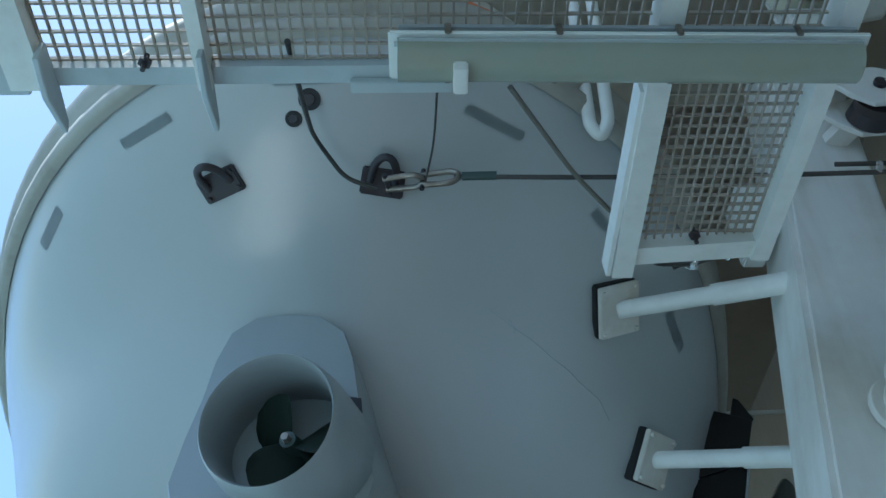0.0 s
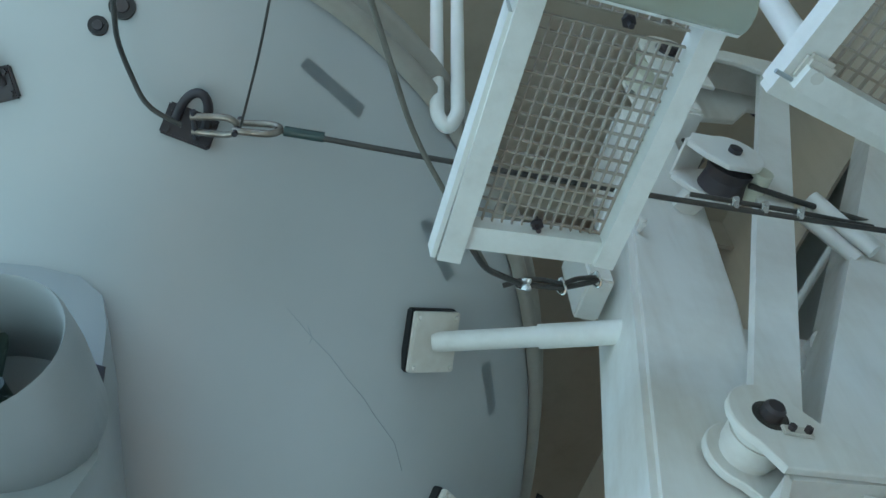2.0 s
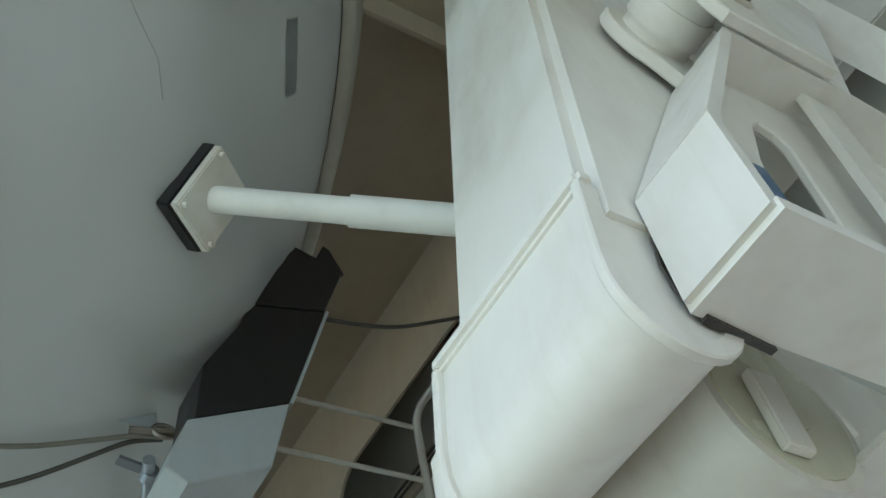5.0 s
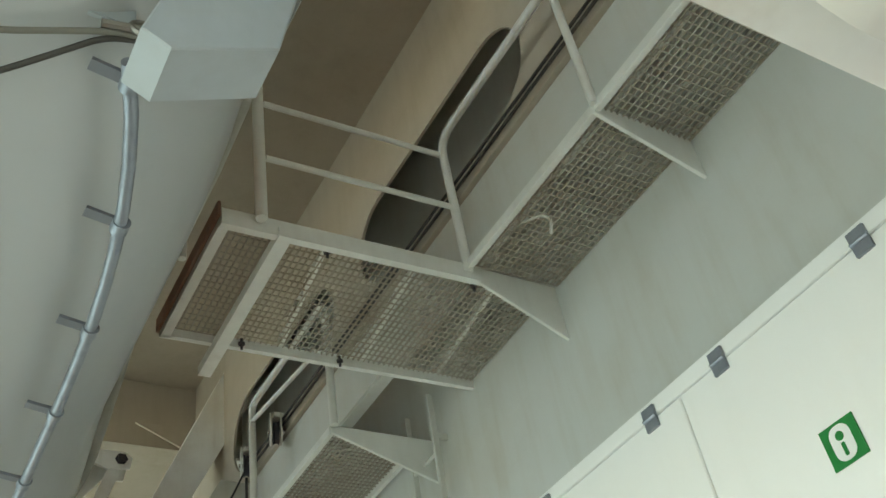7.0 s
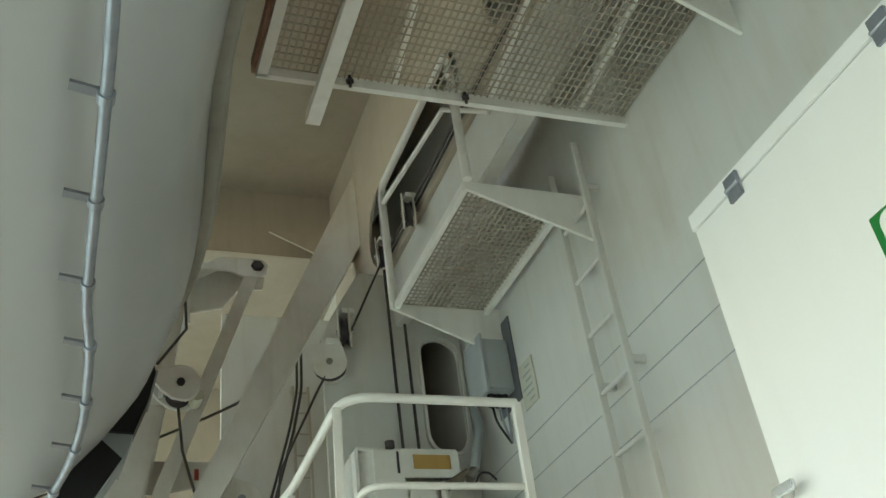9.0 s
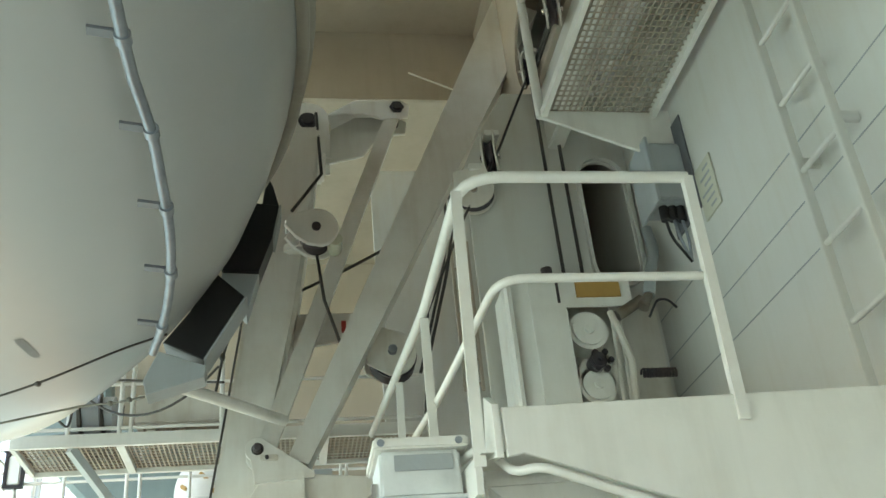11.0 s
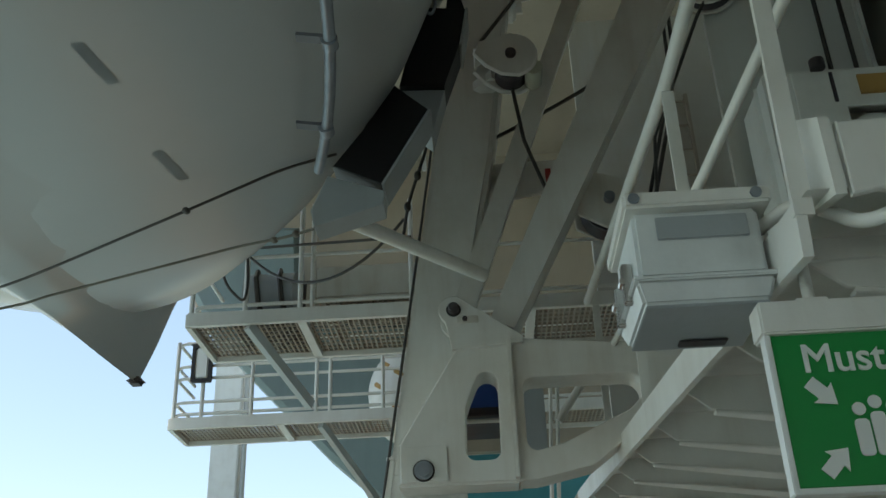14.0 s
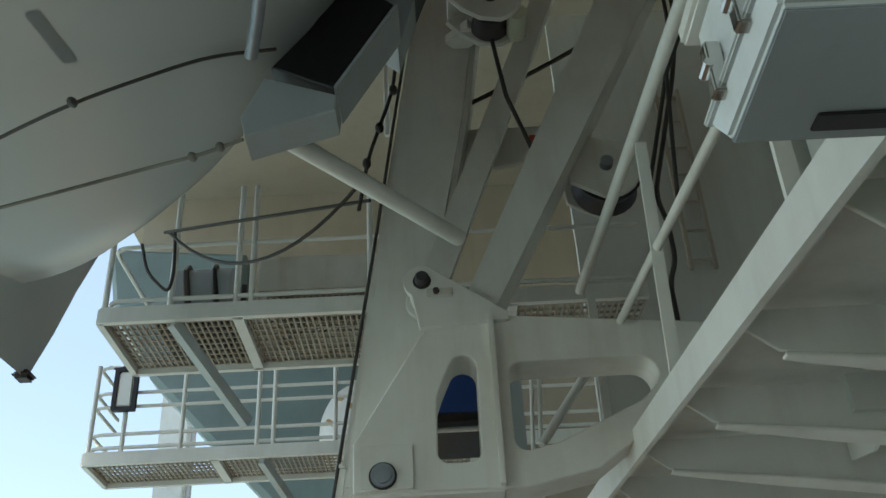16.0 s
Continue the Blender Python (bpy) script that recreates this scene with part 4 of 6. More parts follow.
    part("block_wheel", join(rod((1.155 + bx, -0.60 + by, 4.75 + bz), (1.155 + bx, -0.55 + by, 4.75 + bz), bw, 24, bw * 0.88), rod((1.155 + bx, -0.55 + by, 4.75 + bz), (1.155 + bx, -0.49 + by, 4.75 + bz), bw * 0.88, 24, bw)), DARKM, d)
    part("roller", rod((1.27 + bx, -0.62 + by, 4.71 + bz), (1.27 + bx, -0.48 + by, 4.71 + bz), 0.045, 18), YELLOWED, d, "cream guide roller")
    part("block_pin", rod((1.155 + bx, -0.665 + by, 4.78 + bz), (1.155 + bx, -0.42 + by, 4.78 + bz), 0.028, 12), DARKM, d)
    part("block_foot", beam((1.04, -0.40, 4.76 + bz), (1.09 + bx, -0.50, 4.76 + bz), 0.10, 0.05, 0.01, (0, 0, 1)), DAVITP, d)
    part("fall", tube([(1.24, -0.33, 5.78), (1.26, -0.42, 5.2), (1.06, -0.50, 4.86)], 0.011, 8), CABLE, d, "black wire fall")
    if inner:
        part("fall", tube([(1.20, -0.52, 4.60), (1.247, -0.50, 4.22), (1.335, -0.48, 3.94)], 0.010, 8), CABLE, d, "black wire fall")
    else:
        part("fall", tube([(1.22, -0.62, 4.67), (1.45, -0.60, 4.66), (1.90, -0.50, 4.80)], 0.013, 8), CABLE, d, "black wire fall")
        part("wire_guide", join(rod((1.54, -0.58, 4.74), (1.72, -0.56, 4.46), 0.040, 18, 0.030), rod((1.50, -0.54, 4.68), (1.66, -0.52, 4.44), 0.034, 18, 0.028)), DAVITP, d)
    # crosspiece between arm and brace with a red mark
    part("cross_web", plate([(1.05, 4.02), (1.60, 4.10), (1.62, 4.26), (1.08, 4.26)], 0.03, XZ(-0.20), bev=0.004), DAVITP, d)
    part("cross_tube", rod((1.52, -0.31, 4.14), (1.60, 0.0, 4.28), 0.07, 18), DAVITP, d)
    part("red_tab", box((1.36, -0.245, 4.12), (1.39, -0.235, 4.20), 0.002), RED, d)
    if not inner:
        part("lug_box", box((0.60, -0.30, 4.30), (0.70, -0.10, 4.62), 0.01), DAVITP, d)
    part("stop_bolt", join(rod((0.80, -0.47, 4.52), (0.80, -0.41, 4.52), 0.012, 8), rod((0.80, -0.45, 4.50), (0.80, -0.45, 4.57), 0.01, 8)), DAVITP, d)
    # conduit along the outboard edge
    if inner:
        part("edge_hose", tube([(lean(z) - 0.012, -0.385 + 0.01 * math.sin(z * 4), z) for z in np.linspace(2.45, 5.2, 24)], 0.007, 8), CABLE, d)
    return d


davit((0, 0, 0), False)
davit((0, 7.46, 0), True)
lp = thing("label_plate", "blue and white data plate screwed to the davit cheek", "plate")
part("backing", box((0.69, -0.486, 2.595), (0.80, -0.4765, 2.765), 0.003), SIGNW, lp)
part("print", box((0.70, -0.489, 2.635), (0.79, -0.4865, 2.757), 0.001), PLATEBLUE, lp)
for k in range(5):
    part("text_bar", box((0.70, -0.488, 2.60 + 0.006 * k), (0.70 + (0.06, 0.04, 0.05, 0.03, 0.055)[k], -0.4867, 2.603 + 0.006 * k), 0.0), PLATEBLUE, lp)


def fender_strut(y, z, tilt, end, r):
    """A strut from the davit arm to a rubber-faced pad that bears on the hull."""
    s = thing("fender_strut", "white tubular strut with a black rubber pad against the hull", "strut", group="fender struts")
    m = on_boat(z, y, 0, 0, 0, 0.0, tilt)
    part("rubber_pad", box((-0.10, -0.12, -0.015), (0.10, 0.12, 0.035), 0.006, m), RUBBER, s, "black rubber pad")
    bp = part("backing_plate", box((-0.098, -0.115, 0.035), (0.098, 0.115, 0.062), 0.004, m), WHITE_OLD, s, "peeling white backing plate")
    for sx in (-0.08, 0.08):
        for sy in (-0.095, 0.095):
            part("bolt", rod(m @ Vector((sx, sy, 0.06)), m @ Vector((sx, sy, 0.075)), 0.009, 6), WHITE_OLD, bp)
    a, b = m @ Vector((0, 0, 0.05)), Vector(end)
    mid = a.lerp(b, 0.55)
    part("inner_tube", rod(a, mid, r * 0.84, 20), WHITE, s)
    part("outer_tube", rod(mid, b, r, 20), WHITE, s)


fender_strut(0.085, level_at(0.07, 0.085), 38, (0.73, -0.24, 4.10), 0.046)
fender_strut(0.64, level_at(0.235, 0.64), 8, (0.86, 0.28, 3.62), 0.046)


# ---- mesh platforms ----
def mesh_floor(parent, x0, y0, x1, y1, z, cx=0.045, cy=0.045, bar=0.008, depth=0.012, deep=None):
    w, h = x1 - x0, y1 - y0
    part("grating", grid_mesh(w, h, max(1, round(w / cx)), max(1, round(h / cy)), bar * 0.75, depth, Matrix.Translation((x0, y0, z)), deep), GRATE, parent, "rust-stained painted mesh")


def clip_bolt(parent, x, y, z):
    part("clip", join(rod((x, y, z - 0.05), (x, y, z + 0.02), 0.008, 8), rod((x, y, z - 0.02), (x, y, z - 0.008), 0.02, 6)), DARKM, parent)


def angle_beam(parent, name, a, b, w, h, mat=None):
    part(name, beam(a, b, w, h, 0.004), mat or WHITE, parent)


p = thing("mesh_platform", "long white platform with open mesh floor beside the boat stern", "platform")
Z0 = 3.85
angle_beam(p, "edge_beam", (-1.86, -1.45, Z0 + 0.02), (-0.05, -1.45, Z0 + 0.02), 0.06, 0.06, GREYW)
angle_beam(p, "edge_beam", (-1.86, -1.42, Z0), (-1.86, -4.2, Z0), 0.10, 0.07)
angle_beam(p, "cross_beam", (-0.06, -0.62, Z0 - 0.01), (-0.10, -4.2, Z0), 0.07, 0.10)
angle_beam(p, "cross_beam", (0.40, -0.70, Z0 - 0.01), (0.46, -4.2, Z0), 0.06, 0.10)
angle_beam(p, "cross_beam", (-1.36, -1.42, Z0), (-1.36, -4.2, Z0), 0.04, 0.08)
angle_beam(p, "end_beam", (-0.09, -0.70, Z0 - 0.01), (0.42, -0.74, Z0 - 0.01), 0.08, 0.06)
angle_beam(p, "edge_beam", (0.75, -1.38, Z0 + 0.08), (1.75, -1.12, Z0 + 0.10), 0.07, 0.08)
mesh_floor(p, -1.84, -4.2, -0.10, -1.44, Z0 + 0.02, 0.035, 0.045)
mesh_floor(p, -0.05, -1.40, 0.40, -0.74, Z0 + 0.0, 0.031, 0.042, 0.007)
mesh_floor(p, -0.08, -4.2, 0.44, -1.44, Z0 + 0.02, 0.035, 0.045)
for x in (-1.80, -1.36):
    part("gusset", plate([(-1.56, Z0 - 0.0), (-1.42, Z0 - 0.0), (-1.30, Z0 - 0.02), (-1.28, Z0 - 0.05), (-1.44, Z0 - 0.10), (-1.56, Z0 - 0.08)], 0.018, YZ(x), bev=0.003), GREYW, p)
part("end_flange", box((-1.95, -2.6, Z0 - 0.03), (-1.86, -1.40, Z0 - 0.005), 0.004), GREYW, p)
part("lip", box((-0.95, -1.44, Z0 - 0.035), (-0.66, -1.40, Z0 - 0.01), 0.003), GREYW, p)
for x, y in ((-1.52, -1.50), (0.17, -0.78), (0.20, -1.44), (-0.7, -1.5)):
    clip_bolt(p, x, y, Z0)
part("wedge_plate", plate([(-0.72, Z0 - 0.05), (-0.62, Z0 - 0.05), (-0.60, Z0 + 0.04), (-1.40, Z0 + 0.05), (-1.40, Z0 - 0.04)], 0.015, YZ(-0.115)), WHITE, p)
part("riser", tube(round_path([(-0.08, -0.86, 5.6), (-0.09, -0.72, 4.5), (-0.05, -0.70, 4.45), (-0.02, -0.74, 4.5), (0.0, -0.90, 5.6)], 0.05), 0.026, 12), WHITE, p, "bent white pipe rail")
p2 = thing("mesh_platform", "white mesh platform hung by the davit near the house side", "platform")
m2 = Matrix.Translation((0.78, -1.33, Z0 + 0.14)) @ Matrix.Rotation(radians(12.5), 4, "Z")
part("grating", grid_mesh(1.55, 1.8, 38, 40, 0.006, 0.012, m2 @ Matrix.Translation((0, -1.86, 0.0))), GRATE, p2, "rust-stained painted mesh")
angle_beam(p2, "frame", m2 @ Vector((-0.03, 0.03, -0.02)), m2 @ Vector((-0.03, -1.86, -0.02)), 0.09, 0.08)
angle_beam(p2, "frame", m2 @ Vector((-0.07, 0.0, -0.02)), m2 @ Vector((1.58, 0.0, -0.02)), 0.10, 0.06)
part("hanging_gusset", plate([(0.28, -0.03), (0.62, -0.13), (0.64, -0.12), (0.60, -0.03)], 0.014, m2 @ plane_m((0, 0.02, 0), (1, 0, 0), (0, 0, 1)), bev=0.002), WHITE, p2)
part("hanger_post", tube([m2 @ Vector((0.0, -0.08, -0.03)), m2 @ Vector((0.02, -0.12, 0.9))], 0.04, 14), WHITE, p2)
part("clamp", join(box((-0.05, -0.11, -0.085), (0.05, -0.02, -0.05), 0.012, m2), rod(m2 @ Vector((0, -0.06, -0.10)), m2 @ Vector((0, -0.06, -0.05)), 0.02, 8)), WHITE_OLD, p2, "lumpy painted clamp")
part("conduit", tube([m2 @ Vector((-0.10, -0.02, -0.065)), m2 @ Vector((0.4, 0.0, -0.06)), m2 @ Vector((1.5, 0.01, -0.06))], 0.007, 8), GREYBOX, p2, "thin grey conduit")


def strip_light(a, b):
    f = thing("strip_light", "weatherproof fluorescent strip light with yellowed diffuser under the platform", "light fitting")
    a, b = Vector(a), Vector(b)
    m = plane_m(a, b - a, Vector((0, 1, 0)))
    L = (b - a).length
    r = 0.060
    at = lambda x: m @ Vector((x, 0, 0.0))
    part("diffuser", tube([at(0.02), at(0.028), at(0.06), at(L - 0.06), at(L - 0.028), at(L - 0.02)], r, 24), DIFFUSER, f, "yellowed ribbed plastic diffuser")
    part("inner_tube", rod(m @ Vector((0.06, 0.0, -0.004)), m @ Vector((L - 0.06, 0.0, -0.004)), r * 0.35, 12), SIGNW, f)
    part("side_band", box((0.012, -0.0665, -0.018), (L - 0.012, -0.030, 0.013), 0.012, m), GREYW, f, "grey-green edge of the diffuser")
    hs = part("housing", box((0, -0.070, 0.022), (L, 0.070, 0.080), 0.022, m), GREYBOX, f)
    part("gasket", box((-0.004, -0.076, 0.012), (L + 0.004, 0.076, 0.024), 0.005, m), SIGNW, f, "white gasket")
    for k in (0.12, 0.35, 0.6, 0.85):
        for s in (-1, 1):
            part("clip", box((L * k - 0.009, s * 0.078 - 0.004, 0.002), (L * k + 0.009, s * 0.078 + 0.004, 0.05), 0.003, m), OLDSTEEL, hs)
    part("bracket", box((L * 0.13, -0.03, -0.09), (L * 0.16, 0.05, -0.02), 0.004, m), WHITE, f)


strip_light((-0.83, -1.60, 3.70), (0.44, -1.58, 3.70))


# ---- high walkways on the house side ----
def tapered_bracket(parent, y, x0, z0, x1, d0=0.08, d1=0.34, name="bracket"):
    part(name, plate([(x0, z0), (x0, z0 - d0), (x1, z0 - d1), (x1, z0)], 0.02, XZ(y + 0.01), bev=0.003), WHITE, parent)


p = thing("mesh_platform", "white mesh platform high on the house side with rusty edges", "platform")
ZP = 4.77
angle_beam(p, "near_beam", (1.19, 3.02, ZP), (2.60, 2.98, ZP), 0.04, 0.10)
tapered_bracket(p, 2.98, 2.58, ZP + 0.05, WALL_X, 0.10, 0.36)
angle_beam(p, "far_beam", (1.19, 3.94, ZP), (WALL_X, 3.90, ZP), 0.03, 0.06)
angle_beam(p, "end_beam", (1.215, 3.02, ZP), (1.215, 3.94, ZP), 0.05, 0.06)
part("toe_plate", box((1.17, 3.0, ZP + 0.0), (1.186, 3.96, ZP + 0.09), 0.002), RUSTY, p, "rust-brown toe plate")
angle_beam(p, "cross_beam", (1.50, 2.98, ZP - 0.03), (1.50, 4.16, ZP - 0.05), 0.07, 0.06)
mesh_floor(p, 1.24, 3.04, 3.08, 3.92, ZP + 0.02, 0.033, 0.046, 0.0085, 0.005, 0.013)
for x in (1.75, 2.25, 2.75):
    angle_beam(p, "stiffener", (x, 3.04, ZP + 0.05), (x + 0.1, 3.92, ZP + 0.05), 0.025, 0.05)
for x, y in ((1.62, 3.90), (2.2, 3.89), (2.6, 3.05), (1.75, 3.06)):
    clip_bolt(p, x, y, ZP)
for z in (5.22, 5.64):
    part("mid_rail", tube([(1.40, 2.95, z - 0.03), (2.49, 2.95, z)], 0.017, 10), WHITE, p)
part("post", tube([(1.37, 2.96, ZP), (1.37, 2.96, 6.2)], 0.03, 12), WHITE, p)
part("post", tube([(1.10, 3.30, ZP - 0.05), (1.10, 3.30, 5.9)], 0.02, 12), WHITE, p)
part("top_rail", tube(round_path([(2.52, 2.96, ZP), (2.50, 2.94, 5.76), (2.50, 2.0, 5.76), (2.50, -1.8, 5.76)], 0.14), 0.026, 12), WHITE, p)

p = thing("mesh_walkway", "white mesh walkway bracketed to the house side", "walkway")
angle_beam(p, "edge_beam", (2.52, 2.94, 4.80), (2.52, 0.40, 4.80), 0.03, 0.05)
mesh_floor(p, 2.54, 0.40, 3.09, 2.94, 4.80, 0.034, 0.042, 0.0085, 0.005, 0.016)
tapered_bracket(p, 1.80, 2.50, 4.82, WALL_X, 0.06, 0.26)
tapered_bracket(p, 0.42, 2.50, 4.82, WALL_X, 0.06, 0.26)
part("post", tube([(2.50, 1.78, 4.80), (2.50, 1.78, 5.76)], 0.022, 12), WHITE, p)
part("hook", tube(round_path([(2.60, 2.55, 4.78), (2.60, 2.40, 4.70), (2.60, 2.35, 4.62), (2.62, 2.40, 4.58)], 0.03), 0.008, 8), WHITE_OLD, p)

p = thing("mesh_walkway", "small white mesh walkway with handrail above the winch", "walkway")
ZB = 4.66
mesh_floor(p, 2.40, 4.46, 3.0, 5.66, ZB + 0.01, 0.034, 0.042, 0.0085, 0.005, 0.018)
angle_beam(p, "edge_beam", (2.39, 4.44, ZB), (2.39, 5.68, ZB), 0.03, 0.05)
angle_beam(p, "edge_beam", (3.0, 4.44, ZB), (3.0, 5.68, ZB), 0.03, 0.05)
tapered_bracket(p, 4.44, 2.38, ZB + 0.03, WALL_X, 0.05, 0.30)
tapered_bracket(p, 5.68, 2.36, ZB + 0.03, WALL_X, 0.05, 0.36)
part("handrail", tube(round_path([(2.38, 5.70, ZB), (2.38, 5.70, 5.62), (2.38, 4.38, 5.60), (2.38, 4.38, ZB)], 0.08), 0.026, 12), WHITE, p)
part("mid_rail", tube([(2.38, 5.68, 5.48), (2.42, 4.62, 5.38), (2.60, 4.40, 5.2)], 0.017, 10), WHITE, p)

# ---- deckhead girder with lightening slots ----
GX = 2.62
def stadium(y0, y1, z0, z1):
    r = (z1 - z0) / 2
    return arc(y1 - r, z0 + r, r, -90, 90, 12) + arc(y0 + r, z0 + r, r, 90, 270, 12)


slots = [stadium(2.20, 4.25, 5.56, 6.22), stadium(4.70, 6.75, 5.52, 6.22), stadium(-0.4, 1.7, 5.56, 6.22)]
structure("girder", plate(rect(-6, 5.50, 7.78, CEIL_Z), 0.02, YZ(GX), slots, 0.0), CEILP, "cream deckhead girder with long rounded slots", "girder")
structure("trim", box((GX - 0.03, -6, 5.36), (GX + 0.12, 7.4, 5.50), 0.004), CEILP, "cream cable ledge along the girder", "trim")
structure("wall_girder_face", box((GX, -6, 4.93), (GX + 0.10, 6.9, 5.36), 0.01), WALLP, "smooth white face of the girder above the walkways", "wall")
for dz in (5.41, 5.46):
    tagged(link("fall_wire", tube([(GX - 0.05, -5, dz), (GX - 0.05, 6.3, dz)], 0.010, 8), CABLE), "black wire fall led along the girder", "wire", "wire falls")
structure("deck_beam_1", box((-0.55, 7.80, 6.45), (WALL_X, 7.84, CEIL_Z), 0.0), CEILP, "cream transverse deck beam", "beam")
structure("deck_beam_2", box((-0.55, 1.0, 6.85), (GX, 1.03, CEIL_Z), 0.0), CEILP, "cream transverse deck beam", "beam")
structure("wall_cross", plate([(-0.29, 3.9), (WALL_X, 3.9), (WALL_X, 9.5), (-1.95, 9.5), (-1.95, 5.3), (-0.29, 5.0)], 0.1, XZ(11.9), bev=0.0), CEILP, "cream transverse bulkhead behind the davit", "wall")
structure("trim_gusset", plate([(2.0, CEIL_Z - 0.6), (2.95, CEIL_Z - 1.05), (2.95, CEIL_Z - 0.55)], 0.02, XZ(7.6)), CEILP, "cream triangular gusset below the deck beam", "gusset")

# ---- web frame behind the winch ----
oval = rrect(2.78, 3.98, 3.05, 4.84, 0.13)
structure("web_frame", plate([(2.08, 2.5), (WALL_X, 2.5), (WALL_X, 5.36), (2.38, 5.36), (2.16, 4.98), (2.08, 4.80)], 0.03, XZ(6.40), (oval,), 0.0), WALLP, "white web frame with an oval lightening hole", "wall")
structure("trim_oval_rim", plate(rrect(2.755, 3.955, 3.075, 4.865, 0.145), 0.05, XZ(6.385), (rrect(2.775, 3.975, 3.055, 4.845, 0.132),)), WALLP, "raised white rim round the oval hole", "trim")
# Box added behind the oval, in darker paint, so the hole reads dark.
structure("wall_cavity_side", box((2.60, 6.40, 3.5), (2.63, 7.38, 5.36), 0.0), CEILP, "added cream side plating that keeps the oval hole dark", "wall")
structure("wall_cavity_end", box((2.63, 7.33, 3.5), (WALL_X, 7.38, 5.36), 0.0), CEILP, "added cream back plating that keeps the oval hole dark", "wall")
structure("wall_cavity_top", box((2.63, 6.40, 5.33), (WALL_X, 7.33, 5.36), 0.0), CEILP, "added cream top plating that keeps the oval hole dark", "wall")
structure("wall_frame_back", box((1.75, 8.6, 0), (WALL_X, 8.65, 6.3), 0.0), WALLP, "white plating behind the oval hole", "wall")
for x in (2.57, 2.68):
    tagged(link("fall_wire", tube([(x, 6.33, 3.2), (x, 6.33, 5.38)], 0.011, 8), CABLE), "black wire fall running down to the winch", "wire", "wire falls")


def lead_block(at, axis, r):
    b = thing("lead_block", "white lead block with a dark sheave on the girder", "block", group="lead blocks")
    sheave(b, at, axis, r, WHITE_OLD)
    part("base", box((at[0] - 0.03, at[1] - 0.06, at[2] + r * 1.2), (at[0] + 0.06, at[1] + 0.06, at[2] + r * 1.6), 0.004), WHITE, b)


lead_block((2.54, -0.45, 5.42), (0.3, 0.95, 0), 0.11)
lead_block((2.53, 6.22, 5.42), (0.94, -0.33, 0), 0.09)
lead_block((2.53, 5.62, 5.36), (0.94, -0.33, 0), 0.09)
lead_block((2.23, 6.30, 4.82), (0.94, -0.33, 0), 0.10)
lead_block((2.11, 6.30, 4.56), (0.3, 0.95, 0), 0.11)
tagged(link("fall_wire", tube([(2.55, 6.2, 5.45), (2.28, 6.25, 4.85), (2.02, 6.28, 4.38), (1.80, 6.5, 3.9), (1.74, 6.5, 3.3)], 0.008, 8), CABLE), "black wire fall led down to the davit", "wire", "wire falls")
tagged(link("fall_wire", tube(sag((1.02, 7.30, 4.42), (1.86, 7.14, 4.80), 0.02), 0.011, 8), CABLE), "black wire fall across to the lead block", "wire", "wire falls")


# ---- landing with winch, rails and sign ----
RAMP = lambda y: 2.345 + 0.112 * (y - 4.3)
ld = thing("landing", "white steel walkway with a tapered edge plate under the winch", "walkway")
part("edge_plate", plate([(1.63, 2.36), (1.68, 2.37), (WALL_X, 1.86), (WALL_X, 2.54), (1.63, 2.51)], 0.02, XZ(4.32), bev=0.003), WHITE, ld)
part("corner_plate", plate([(4.30, 2.36), (4.30, 2.52), (4.40, 2.58), (4.46, 2.40)], 0.02, YZ(1.60)), WHITE, ld)
bm = bmesh.new()
vs = [bm.verts.new(q) for q in ((1.56, 4.32, RAMP(4.32) + 0.035), (WALL_X, 4.32, RAMP(4.32) + 0.035), (WALL_X, 11.0, RAMP(11.0) + 0.035), (1.56, 11.0, RAMP(11.0) + 0.035))]
bm.faces.new(vs)
bmesh.ops.solidify(bm, geom=bm.faces[:], thickness=0.012)
part("deck_plate", bm, WHITE, ld)
part("side_girder", beam((1.555, 4.36, RAMP(4.36) - 0.025), (1.555, 9.2, RAMP(9.2) - 0.025), 0.02, 0.105, 0.003), WHITE, ld)
for i in range(8):
    y = 4.55 + 0.62 * i
    z = RAMP(y)
    part("stiffener", plate([(1.60, z + 0.02), (1.60, z - 0.02), (1.68, z - 0.085), (WALL_X, z - 0.085 - 0.13 * (WALL_X - 1.68)), (WALL_X, z + 0.02)], 0.012, XZ(y), bev=0.002), WHITE, ld)
    lip = [(0.0, 0.016), (0.0, -0.016), (0.35, -0.045), (WALL_X - 1.70, -0.055), (WALL_X - 1.70, 0.055), (0.35, 0.045)]
    part("flange", plate(lip, 0.012, plane_m((1.69, y, z - 0.10), (1, 0, -0.13), (0, 1, 0)), bev=0.003), WHITE, ld)
    if i in (2, 3):
        part("knee", plate([(y + 0.10, z + 0.03), (y + 0.58, z + 0.10), (y + 0.58, z - 0.03), (y + 0.40, z - 0.06), (y + 0.30, z - 0.035)], 0.012, YZ(2.30)), WHITE, ld)


def rail_run(name, label, posts, top, mid, r=0.021):
    t = thing(name, label, "railing", group="landing railings")
    part("top_rail", tube(top, r, 12), WHITE, t)
    for mrail in mid:
        part("mid_rail", tube(mrail, r * 0.72, 10), WHITE, t)
    for a, b in posts:
        part("post", beam(a, b, 0.036, 0.014, 0.003, (0, 1, 0)), WHITE, t)
    return t


